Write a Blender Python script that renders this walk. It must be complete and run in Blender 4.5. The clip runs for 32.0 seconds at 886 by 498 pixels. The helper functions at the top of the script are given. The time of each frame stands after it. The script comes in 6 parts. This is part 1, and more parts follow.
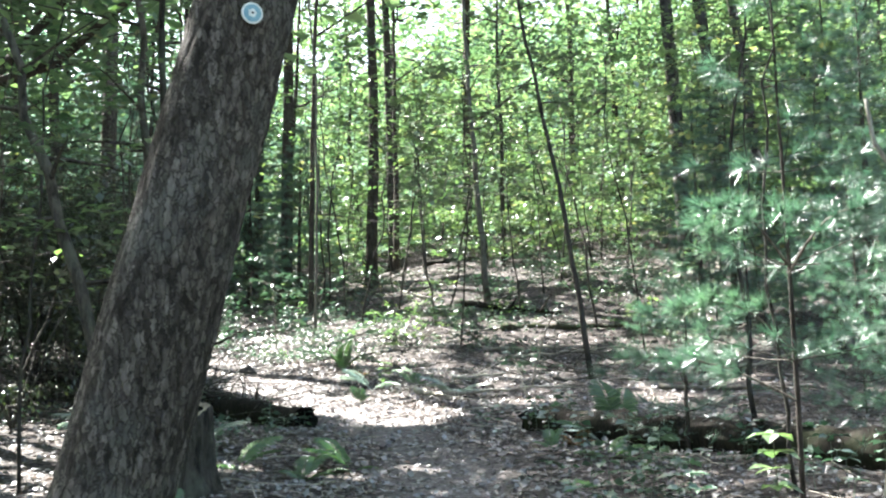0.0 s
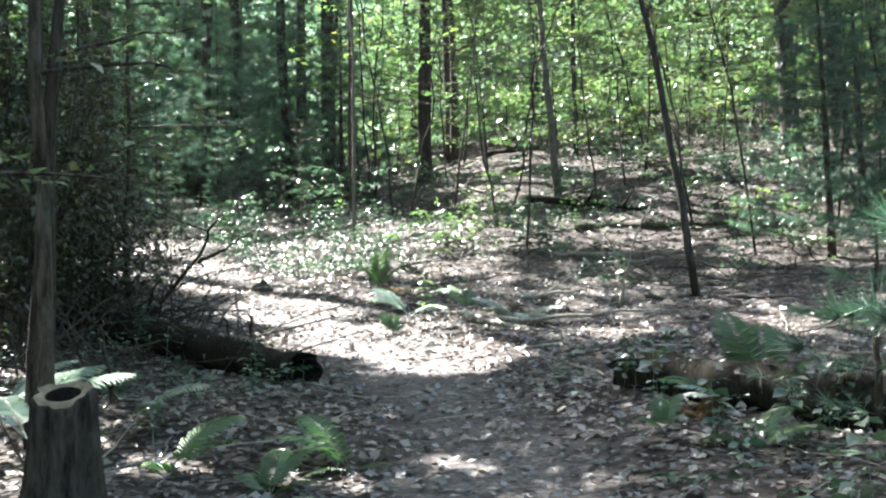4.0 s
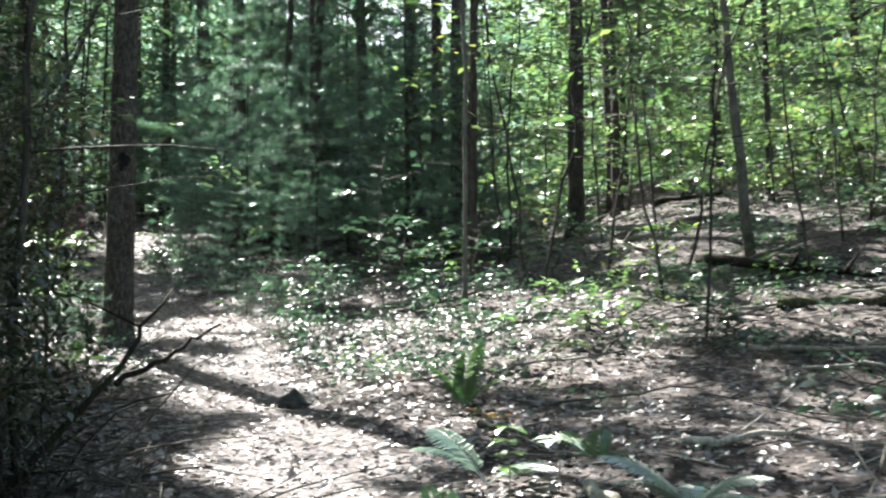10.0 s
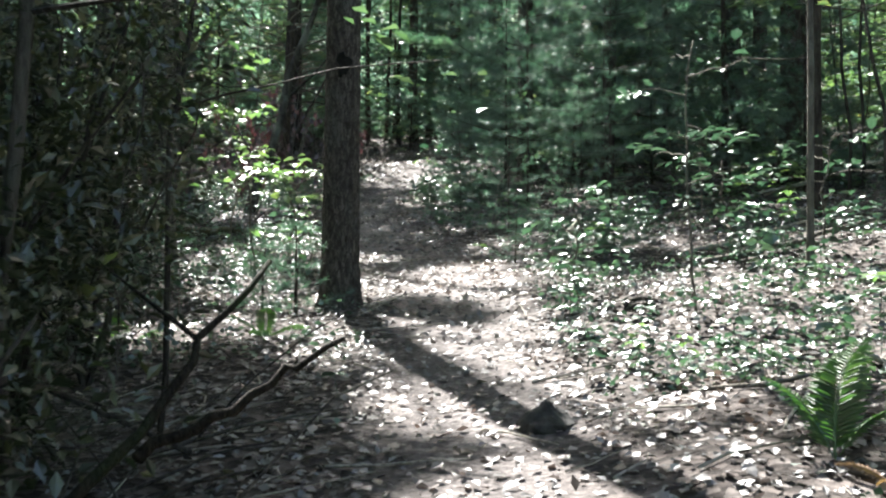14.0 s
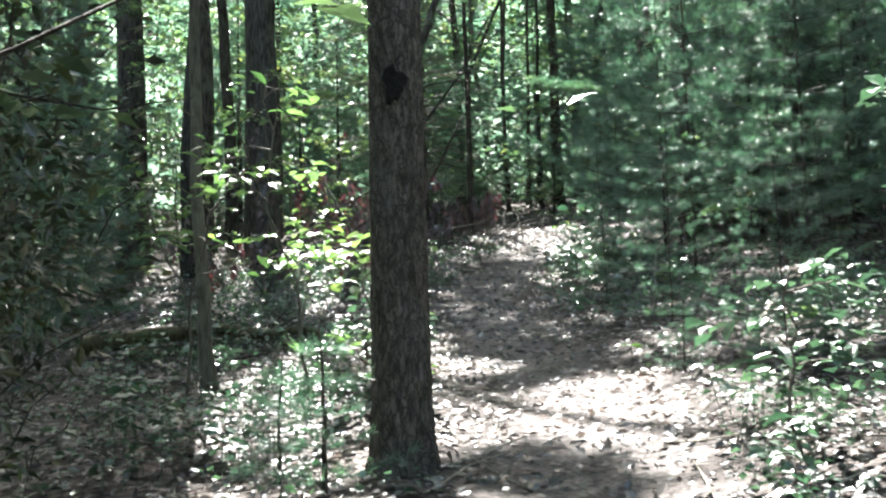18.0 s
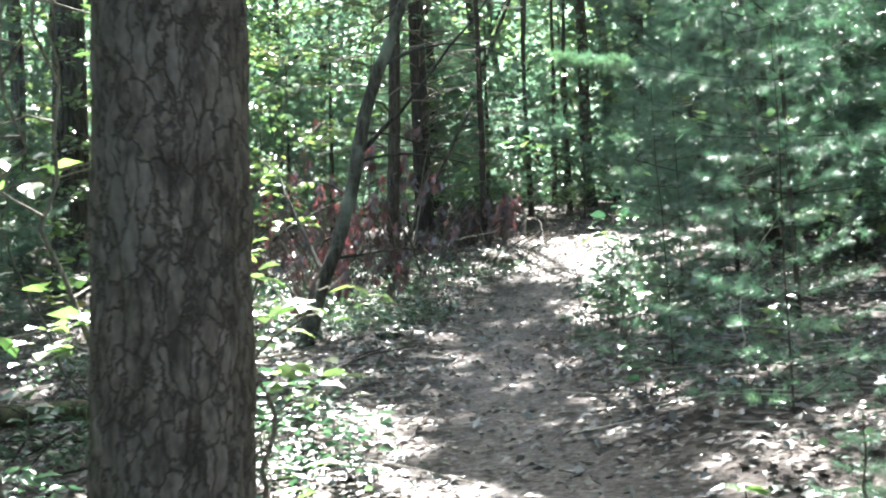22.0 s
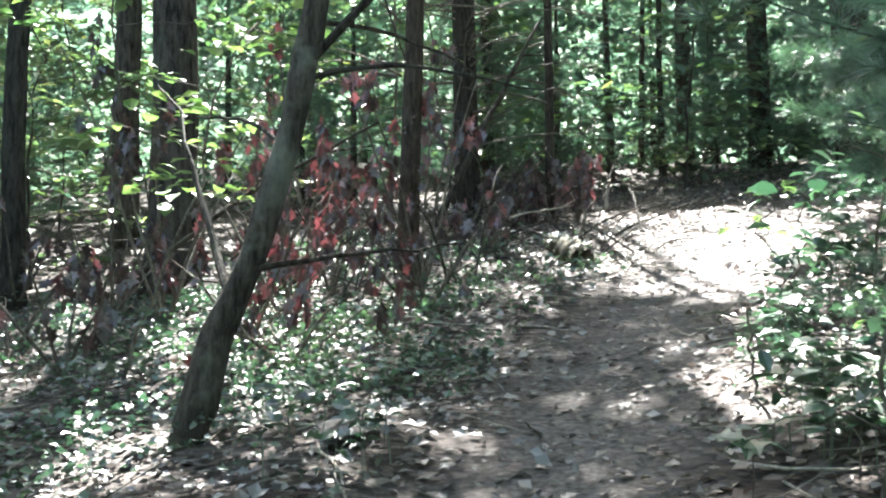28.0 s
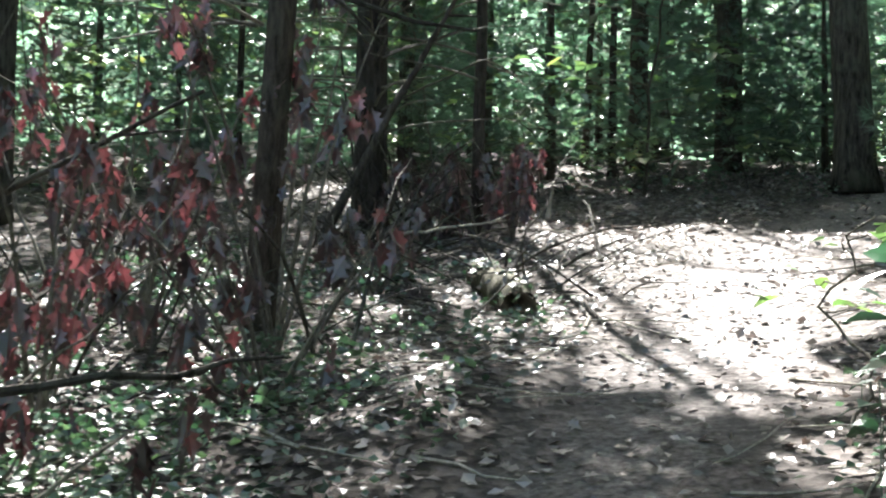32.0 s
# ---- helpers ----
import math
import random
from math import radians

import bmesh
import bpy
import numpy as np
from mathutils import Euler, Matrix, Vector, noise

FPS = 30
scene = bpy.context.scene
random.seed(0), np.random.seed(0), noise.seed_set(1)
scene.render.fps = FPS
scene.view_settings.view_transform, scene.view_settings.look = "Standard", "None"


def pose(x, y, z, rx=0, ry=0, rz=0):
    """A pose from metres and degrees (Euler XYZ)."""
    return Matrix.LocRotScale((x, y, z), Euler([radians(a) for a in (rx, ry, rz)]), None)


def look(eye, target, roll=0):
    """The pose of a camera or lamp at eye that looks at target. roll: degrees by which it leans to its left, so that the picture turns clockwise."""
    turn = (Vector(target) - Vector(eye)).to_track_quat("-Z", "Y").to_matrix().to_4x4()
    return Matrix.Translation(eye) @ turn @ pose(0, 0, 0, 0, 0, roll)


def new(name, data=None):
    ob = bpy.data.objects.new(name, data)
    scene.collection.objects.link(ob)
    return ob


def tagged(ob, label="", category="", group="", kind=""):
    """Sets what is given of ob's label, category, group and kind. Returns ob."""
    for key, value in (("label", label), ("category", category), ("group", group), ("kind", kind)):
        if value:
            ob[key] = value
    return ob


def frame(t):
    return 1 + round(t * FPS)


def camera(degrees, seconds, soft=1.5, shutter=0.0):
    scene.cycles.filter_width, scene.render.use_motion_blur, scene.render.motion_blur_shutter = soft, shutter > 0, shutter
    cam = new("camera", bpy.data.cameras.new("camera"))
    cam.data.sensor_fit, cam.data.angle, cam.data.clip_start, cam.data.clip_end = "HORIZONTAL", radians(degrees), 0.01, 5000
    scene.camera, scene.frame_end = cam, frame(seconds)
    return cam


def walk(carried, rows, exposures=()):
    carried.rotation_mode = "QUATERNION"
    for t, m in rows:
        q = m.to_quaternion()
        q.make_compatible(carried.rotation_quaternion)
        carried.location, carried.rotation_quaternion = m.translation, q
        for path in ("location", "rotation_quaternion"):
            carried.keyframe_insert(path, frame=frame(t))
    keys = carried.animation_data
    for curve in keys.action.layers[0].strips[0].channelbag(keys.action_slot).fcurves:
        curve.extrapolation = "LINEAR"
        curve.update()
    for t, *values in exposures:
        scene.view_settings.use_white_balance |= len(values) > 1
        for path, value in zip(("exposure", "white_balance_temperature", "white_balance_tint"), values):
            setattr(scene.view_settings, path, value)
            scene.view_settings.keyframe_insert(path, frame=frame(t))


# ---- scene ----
cam = camera(39.8, 32.0, soft=2.1, shutter=0.4)
METRES, EYE, TILT, LEAN, TURN = 32.6, 1.5, 11.0, 0.0, 0.0
ROWS = [
    (0.0, 0.0, 0.0, 0.0, -0.03, -1.99, 0.98),
    (0.5, 0.0003, 0.0164, -0.0016, -0.06, -1.71, 1.05),
    (1.0, -0.002, 0.0323, -0.0012, -1.0, -1.43, 3.03),
    (1.5, -0.0002, 0.0518, -0.0029, -3.56, -1.82, 2.06),
    (2.0, 0.0015, 0.0672, -0.0041, -3.13, -2.16, 2.03),
    (2.5, -0.0011, 0.0818, -0.0044, 1.59, -4.68, 0.11),
    (3.0, 0.0004, 0.0927, -0.0061, 4.94, -5.09, -1.35),
    (3.5, 0.0042, 0.1086, -0.0065, 2.74, -6.18, 0.26),
    (4.0, 0.0034, 0.123, -0.0082, 3.11, -6.9, 2.09),
    (4.5, 0.0038, 0.1365, -0.0077, 3.26, -8.8, 0.53),
    (6.5, 0.0066, 0.1931, -0.0146, 3.01, -9.05, 4.04),
    (7.0, 0.005, 0.2089, -0.0162, 5.98, -8.89, 2.19),
    (7.5, 0.0011, 0.2249, -0.0175, 6.26, -9.92, 1.97),
    (8.0, 0.0029, 0.2436, -0.0203, 6.78, -8.4, 0.98),
    (8.5, 0.0039, 0.2576, -0.0193, 7.59, -7.16, 1.67),
    (9.0, 0.0027, 0.2749, -0.0176, 9.63, -6.55, 1.92),
    (9.5, 0.0039, 0.2854, -0.0181, 9.86, -4.85, 2.16),
    (10.0, 0.0063, 0.299, -0.0193, 11.41, -4.05, 2.8),
    (10.5, 0.0064, 0.3109, -0.0215, 14.82, -5.23, 3.66),
    (11.0, 0.0039, 0.3259, -0.0225, 16.04, -6.67, 2.79),
    (11.5, 0.0023, 0.3426, -0.0256, 18.73, -6.8, 4.33),
    (12.0, -0.001, 0.3572, -0.0245, 21.47, -6.27, 3.41),
    (12.5, -0.0083, 0.3717, -0.0258, 23.3, -6.52, 3.1),
    (13.0, -0.0131, 0.3858, -0.028, 24.15, -6.27, 4.93),
    (13.5, -0.0181, 0.4011, -0.0272, 25.35, -6.87, 4.34),
    (15.5, -0.0379, 0.4593, -0.0306, 27.41, -5.07, 5.77),
    (16.0, -0.0446, 0.4724, -0.03, 27.57, -6.1, 4.75),
    (16.5, -0.05, 0.4904, -0.0313, 29.06, -5.02, 1.79),
    (17.0, -0.0564, 0.5041, -0.0326, 31.9, -4.58, 2.11),
    (17.5, -0.0655, 0.5193, -0.0308, 32.67, -4.43, 4.09),
    (18.0, -0.072, 0.5349, -0.0328, 33.23, -2.69, 7.85),
    (18.5, -0.079, 0.55, -0.0315, 34.42, -1.5, 7.62),
    (19.0, -0.0893, 0.565, -0.0315, 34.48, -1.18, 5.35),
    (19.5, -0.0987, 0.581, -0.0339, 33.19, -0.79, 5.72),
    (20.0, -0.1079, 0.5967, -0.0331, 31.83, -1.88, 5.03),
    (20.5, -0.118, 0.6104, -0.0321, 31.44, -1.81, 7.32),
    (21.0, -0.1252, 0.6271, -0.0341, 31.87, -1.18, 6.8),
    (21.5, -0.1313, 0.6435, -0.0339, 33.95, -1.16, 6.2),
    (22.0, -0.1393, 0.6572, -0.0336, 34.51, -2.48, 8.36),
    (22.5, -0.1455, 0.6725, -0.035, 34.41, -1.11, 7.29),
    (23.0, -0.1512, 0.6862, -0.0343, 35.71, 0.18, 7.02),
    (23.5, -0.1604, 0.6998, -0.0348, 35.25, -0.65, 5.15),
    (24.0, -0.1687, 0.713, -0.0359, 35.76, 0.03, 5.39),
    (24.5, -0.176, 0.7251, -0.0353, 36.79, -0.54, 6.64),
    (25.0, -0.1868, 0.7383, -0.0353, 38.13, -0.75, 6.21),
    (25.5, -0.1965, 0.7496, -0.0362, 40.25, 0.03, 8.16),
    (27.5, -0.2309, 0.803, -0.0348, 37.26, -4.79, 5.68),
    (28.0, -0.2412, 0.8162, -0.0357, 37.64, -3.9, 7.51),
    (28.5, -0.2497, 0.8272, -0.0345, 36.38, -5.25, 5.95),
    (29.0, -0.257, 0.8427, -0.0332, 35.81, -2.81, 6.8),
    (29.5, -0.264, 0.8527, -0.0333, 35.75, -0.44, 5.16),
    (30.0, -0.2727, 0.8641, -0.033, 32.79, 0.1, 5.84),
    (30.5, -0.2807, 0.8754, -0.0343, 33.13, 0.13, 1.67),
    (31.0, -0.287, 0.889, -0.0338, 33.8, -2.68, 3.82),
    (31.5, -0.2951, 0.9014, -0.0338, 35.35, -4.33, 5.16),
    (32.0, -0.3023, 0.912, -0.0333, 34.29, -5.18, 4.94),
]
walk(cam, [(t, pose(0, 0, EYE, TILT, LEAN, TURN) @ pose(METRES * x, METRES * y, METRES * z, 90 + pitch, roll, yaw)) for t, x, y, z, yaw, pitch, roll in ROWS],
     [(0, 3.7), (1, 3.55), (2, 3.45), (4, 3.55), (6, 3.38), (8, 3.0), (10, 3.12), (11, 2.85), (12, 2.9), (14, 3.02), (17, 3.15), (18, 3.55), (20, 4.08), (22, 4.22), (25, 4.12), (28, 4.15), (30, 3.85), (32, 3.65)])

# ---- world, sun and exposure ----
SUN_TO = Vector((-0.692, 0.722, 0.0)).normalized()          # the way to the sun, level
SUN_HIGH = radians(50)
SUN = Vector((SUN_TO.x * math.cos(SUN_HIGH), SUN_TO.y * math.cos(SUN_HIGH), math.sin(SUN_HIGH)))
world = bpy.data.worlds.new("sky")
scene.world = world
world.use_nodes = True
wn = world.node_tree
sky = wn.nodes.new("ShaderNodeTexSky")
sky.sky_type, sky.sun_disc = "NISHITA", False
sky.dust_density, sky.ozone_density = 3.5, 0.6
sky.sun_elevation, sky.sun_rotation = SUN_HIGH, math.atan2(SUN_TO.x, SUN_TO.y)
wn.links.new(sky.outputs[0], wn.nodes["Background"].inputs[0])
wn.nodes["Background"].inputs[1].default_value = 0.054
lamp = new("sun", bpy.data.lights.new("sun", "SUN"))
lamp.data.energy, lamp.data.angle, lamp.data.color = 4.3, radians(0.53), (0.985, 0.98, 0.94)
lamp.matrix_world = look(SUN * 60, (0, 0, 0))


# ---- materials ----
def mat(name):
    m = bpy.data.materials.new(name)
    m.use_nodes = True
    m.node_tree.nodes.clear()
    return m, m.node_tree


def node(t, kind, **inputs):
    n = t.nodes.new(kind)
    for k, v in inputs.items():
        n.inputs[k.replace("_", " ")].default_value = v
    return n


def ramp(t, fac, stops):
    r = t.nodes.new("ShaderNodeValToRGB")
    el = r.color_ramp.elements
    while len(el) < len(stops):
        el.new(0.5)
    for e, (p, c) in zip(el, stops):
        e.position, e.color = p, (*c, 1)
    t.links.new(fac, r.inputs[0])
    return r.outputs[0]


def mixc(t, fac, a, b, how="MIX"):
    m = t.nodes.new("ShaderNodeMix")
    m.data_type, m.blend_type = "RGBA", how
    for slot, v in ((0, fac), (6, a), (7, b)):
        if isinstance(v, (int, float)):
            m.inputs[slot].default_value = v
        elif isinstance(v, tuple):
            m.inputs[slot].default_value = (*v, 1)
        else:
            t.links.new(v, m.inputs[slot])
    return m.outputs[2]


def noise_of(t, scale, detail=3.0, stretch=None, rough=0.6):
    co = t.nodes.new("ShaderNodeTexCoord").outputs["Object"]
    if stretch:
        mp = t.nodes.new("ShaderNodeMapping")
        mp.inputs["Scale"].default_value = stretch
        t.links.new(co, mp.inputs[0])
        co = mp.outputs[0]
    n = node(t, "ShaderNodeTexNoise", Scale=scale, Detail=detail, Roughness=rough)
    t.links.new(co, n.inputs["Vector"])
    return n.outputs["Fac"]


def finish(m, t, color, rough=0.8, bump=None, strength=0.4, dist=0.02, spec=0.3):
    p = node(t, "ShaderNodeBsdfPrincipled", Roughness=rough)
    p.inputs["Specular IOR Level"].default_value = spec
    t.links.new(color, p.inputs["Base Color"]) if not isinstance(color, tuple) else None
    if isinstance(color, tuple):
        p.inputs["Base Color"].default_value = (*color, 1)
    if bump is not None:
        b = node(t, "ShaderNodeBump", Strength=strength, Distance=dist)
        t.links.new(bump, b.inputs["Height"])
        t.links.new(b.outputs[0], p.inputs["Normal"])
    out = t.nodes.new("ShaderNodeOutputMaterial")
    t.links.new(p.outputs[0], out.inputs[0])
    return m


def leaf_mat(name, stops, through_light=0.45, gloss=0.12, rough=0.45, glow_tint=(1.0, 1.2, 0.62)):
    """Thin leaves: diffuse, light let through, and a little gloss; each leaf has its own shade."""
    m, t = mat(name)
    geo = t.nodes.new("ShaderNodeNewGeometry")
    info = t.nodes.new("ShaderNodeObjectInfo")
    add = node(t, "ShaderNodeMath")
    add.operation = "MULTIPLY_ADD"
    t.links.new(info.outputs["Random"], add.inputs[0])
    add.inputs[1].default_value = 0.25
    t.links.new(geo.outputs["Random Per Island"], add.inputs[2])
    sub = node(t, "ShaderNodeMath")
    sub.operation = "SUBTRACT"
    sub.use_clamp = True
    t.links.new(add.outputs[0], sub.inputs[0])
    sub.inputs[1].default_value = 0.125
    col = ramp(t, sub.outputs[0], stops)
    col = mixc(t, 0.35, col, ramp(t, noise_of(t, 22.0), [(0.3, (0.55, 0.6, 0.5)), (0.7, (1, 1, 1))]), "MULTIPLY")
    # Broad patches: clump-to-clump leaf tone, deepened to paint lit and shaded depth
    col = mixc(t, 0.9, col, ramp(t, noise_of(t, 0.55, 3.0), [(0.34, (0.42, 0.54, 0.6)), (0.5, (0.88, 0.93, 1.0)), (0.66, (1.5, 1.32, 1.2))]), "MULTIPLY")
    d = node(t, "ShaderNodeBsdfDiffuse")
    t.links.new(col, d.inputs[0])
    tr = t.nodes.new("ShaderNodeBsdfTranslucent")
    t.links.new(mixc(t, 1.0, col, glow_tint, "MULTIPLY"), tr.inputs[0])
    mx = node(t, "ShaderNodeMixShader", Fac=through_light)
    t.links.new(d.outputs[0], mx.inputs[1])
    t.links.new(tr.outputs[0], mx.inputs[2])
    g = node(t, "ShaderNodeBsdfGlossy", Roughness=rough)
    mg = node(t, "ShaderNodeMixShader", Fac=gloss)
    t.links.new(mx.outputs[0], mg.inputs[1])
    t.links.new(g.outputs[0], mg.inputs[2])
    out = t.nodes.new("ShaderNodeOutputMaterial")
    t.links.new(mg.outputs[0], out.inputs[0])
    return m


def bark_mat(name, dark, light, lichen, scale=1.0, strength=0.9):
    m, t = mat(name)
    plates = noise_of(t, 9.0 * scale, 5.0, (2.2, 2.2, 0.45), 0.65)
    fine = noise_of(t, 60.0 * scale, 3.0, (1, 1, 0.6))
    col = ramp(t, plates, [(0.34, dark), (0.6, light)])
    col = mixc(t, 0.5, col, ramp(t, fine, [(0.3, (0.5, 0.5, 0.5)), (0.7, (1, 1, 1))]), "MULTIPLY")
    patch = ramp(t, noise_of(t, 2.3, 4.0), [(0.52, (0, 0, 0)), (0.66, (1, 1, 1))])
    col = mixc(t, patch, col, mixc(t, 0.45, col, lichen))
    info = t.nodes.new("ShaderNodeObjectInfo")
    col = mixc(t, 1.0, col, ramp(t, info.outputs["Random"], [(0, (0.75, 0.75, 0.75)), (1, (1.2, 1.17, 1.12))]), "MULTIPLY")
    both = mixc(t, 0.3, plates, fine)
    return finish(m, t, col, 0.92, both, strength, 0.03, 0.15)


M_BARK = bark_mat("oak bark", (0.013, 0.011, 0.01), (0.09, 0.079, 0.07), (0.11, 0.12, 0.1))
M_PINEBARK = bark_mat("pine bark", (0.02, 0.016, 0.014), (0.085, 0.068, 0.058), (0.1, 0.105, 0.085), 1.3, 1.0)


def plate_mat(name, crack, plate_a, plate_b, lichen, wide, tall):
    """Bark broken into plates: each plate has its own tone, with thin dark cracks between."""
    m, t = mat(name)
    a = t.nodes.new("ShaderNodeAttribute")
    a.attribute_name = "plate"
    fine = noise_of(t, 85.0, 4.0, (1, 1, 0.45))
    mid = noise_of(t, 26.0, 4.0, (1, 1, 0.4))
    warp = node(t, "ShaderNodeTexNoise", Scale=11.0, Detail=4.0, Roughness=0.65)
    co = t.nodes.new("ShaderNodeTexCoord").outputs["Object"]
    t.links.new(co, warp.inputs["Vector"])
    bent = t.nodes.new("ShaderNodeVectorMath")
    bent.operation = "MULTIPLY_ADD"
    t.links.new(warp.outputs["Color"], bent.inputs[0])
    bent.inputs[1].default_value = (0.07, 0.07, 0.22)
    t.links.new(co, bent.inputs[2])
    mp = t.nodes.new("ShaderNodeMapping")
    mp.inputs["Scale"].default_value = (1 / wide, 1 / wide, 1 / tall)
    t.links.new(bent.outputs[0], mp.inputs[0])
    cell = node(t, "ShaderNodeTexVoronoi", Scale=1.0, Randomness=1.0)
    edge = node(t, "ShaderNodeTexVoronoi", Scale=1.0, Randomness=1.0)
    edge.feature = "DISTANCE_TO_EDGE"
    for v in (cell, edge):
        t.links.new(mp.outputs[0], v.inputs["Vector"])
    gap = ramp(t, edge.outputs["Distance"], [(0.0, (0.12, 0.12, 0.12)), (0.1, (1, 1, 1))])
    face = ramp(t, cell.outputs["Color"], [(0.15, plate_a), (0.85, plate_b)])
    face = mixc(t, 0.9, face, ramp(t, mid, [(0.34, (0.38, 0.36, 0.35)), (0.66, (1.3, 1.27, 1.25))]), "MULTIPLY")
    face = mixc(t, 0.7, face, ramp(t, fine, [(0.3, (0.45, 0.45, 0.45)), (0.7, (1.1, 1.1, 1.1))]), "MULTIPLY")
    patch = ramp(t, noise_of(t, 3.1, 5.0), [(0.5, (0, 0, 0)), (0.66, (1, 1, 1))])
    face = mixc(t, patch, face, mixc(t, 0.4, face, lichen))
    # Darker where plate depth is low: crease shade painted on top of crack colour
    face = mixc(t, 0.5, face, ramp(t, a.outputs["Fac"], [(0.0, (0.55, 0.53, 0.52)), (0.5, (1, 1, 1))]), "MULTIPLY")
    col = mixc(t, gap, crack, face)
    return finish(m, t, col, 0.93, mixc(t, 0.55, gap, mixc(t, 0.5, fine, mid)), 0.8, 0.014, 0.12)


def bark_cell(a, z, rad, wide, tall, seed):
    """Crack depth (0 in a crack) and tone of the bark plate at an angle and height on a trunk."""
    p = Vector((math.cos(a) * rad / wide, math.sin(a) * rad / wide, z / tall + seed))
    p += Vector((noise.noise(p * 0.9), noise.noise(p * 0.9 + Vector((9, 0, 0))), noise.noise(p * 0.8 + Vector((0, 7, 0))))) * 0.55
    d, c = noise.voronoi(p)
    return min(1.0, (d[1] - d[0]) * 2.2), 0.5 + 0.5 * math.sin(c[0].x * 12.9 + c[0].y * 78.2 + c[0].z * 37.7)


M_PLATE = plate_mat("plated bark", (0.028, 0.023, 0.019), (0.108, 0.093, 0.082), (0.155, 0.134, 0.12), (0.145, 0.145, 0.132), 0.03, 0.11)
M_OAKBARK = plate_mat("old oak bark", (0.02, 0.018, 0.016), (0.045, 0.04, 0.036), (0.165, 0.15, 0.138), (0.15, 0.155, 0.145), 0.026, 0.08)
M_SMOOTH = bark_mat("smooth grey bark", (0.075, 0.068, 0.06), (0.17, 0.155, 0.135), (0.22, 0.235, 0.2), 1.5, 0.4)
M_TWIG = bark_mat("twig", (0.06, 0.05, 0.042), (0.2, 0.18, 0.155), (0.2, 0.21, 0.17), 3.0, 0.4)
M_DEADWOOD = bark_mat("bleached dead wood", (0.2, 0.18, 0.155), (0.46, 0.43, 0.38), (0.3, 0.31, 0.25), 2.0, 0.5)
M_ROT = bark_mat("rotten log", (0.008, 0.007, 0.006), (0.032, 0.026, 0.02), (0.03, 0.042, 0.018), 1.6, 1.0)
M_LICHEN = bark_mat("lichened bark", (0.022, 0.019, 0.017), (0.085, 0.077, 0.068), (0.24, 0.26, 0.23), 1.3, 1.0)
M_MOSSLOG = bark_mat("mossy log", (0.03, 0.027, 0.02), (0.11, 0.1, 0.065), (0.09, 0.12, 0.04), 1.2, 0.8)

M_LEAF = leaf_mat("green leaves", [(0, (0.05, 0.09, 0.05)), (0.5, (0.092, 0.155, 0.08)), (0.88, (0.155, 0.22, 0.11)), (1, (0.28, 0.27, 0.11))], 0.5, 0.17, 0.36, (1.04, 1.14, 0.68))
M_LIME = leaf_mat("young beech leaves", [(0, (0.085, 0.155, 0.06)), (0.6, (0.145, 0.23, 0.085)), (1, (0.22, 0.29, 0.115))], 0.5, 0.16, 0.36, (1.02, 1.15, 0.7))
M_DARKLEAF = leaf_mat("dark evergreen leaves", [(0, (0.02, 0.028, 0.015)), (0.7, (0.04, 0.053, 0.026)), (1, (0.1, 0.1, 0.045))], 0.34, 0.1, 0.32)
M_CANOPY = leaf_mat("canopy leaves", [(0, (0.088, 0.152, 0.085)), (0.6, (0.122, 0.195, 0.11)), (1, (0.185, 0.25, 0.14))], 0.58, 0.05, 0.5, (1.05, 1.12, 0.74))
# Paler, bluer than the near needles: lit look of far pines put into colour
M_FARPINE = leaf_mat("far pine foliage painted lit", [(0, (0.085, 0.15, 0.105)), (0.6, (0.12, 0.195, 0.14)), (1, (0.19, 0.26, 0.195))], 0.55, 0.1, 0.45, (1.0, 1.12, 0.94))
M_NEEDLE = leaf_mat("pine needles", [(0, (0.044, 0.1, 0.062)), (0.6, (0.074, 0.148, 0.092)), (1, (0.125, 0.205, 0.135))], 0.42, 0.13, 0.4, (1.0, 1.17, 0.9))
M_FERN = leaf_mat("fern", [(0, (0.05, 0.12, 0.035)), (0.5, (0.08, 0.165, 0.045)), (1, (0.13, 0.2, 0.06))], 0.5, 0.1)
# Whitened copy of the leaf greens: full-sun brightness put into the base colour
M_SUNFERN = leaf_mat("fern painted sun-pale", [(0, (0.25, 0.33, 0.23)), (1, (0.42, 0.48, 0.37))], 0.4, 0.25, 0.35, (1.0, 1.05, 0.9))
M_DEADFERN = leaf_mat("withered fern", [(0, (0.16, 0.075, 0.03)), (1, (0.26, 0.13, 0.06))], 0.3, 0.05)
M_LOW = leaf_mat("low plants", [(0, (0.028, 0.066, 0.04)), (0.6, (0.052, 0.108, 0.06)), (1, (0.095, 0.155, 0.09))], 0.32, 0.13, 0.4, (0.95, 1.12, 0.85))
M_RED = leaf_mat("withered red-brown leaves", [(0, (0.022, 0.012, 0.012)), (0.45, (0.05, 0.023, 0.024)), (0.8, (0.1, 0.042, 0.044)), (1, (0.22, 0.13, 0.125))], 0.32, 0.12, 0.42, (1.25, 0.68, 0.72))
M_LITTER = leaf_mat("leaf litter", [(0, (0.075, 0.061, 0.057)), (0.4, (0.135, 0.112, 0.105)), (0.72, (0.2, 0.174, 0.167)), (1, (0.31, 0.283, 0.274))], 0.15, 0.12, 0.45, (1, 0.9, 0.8))


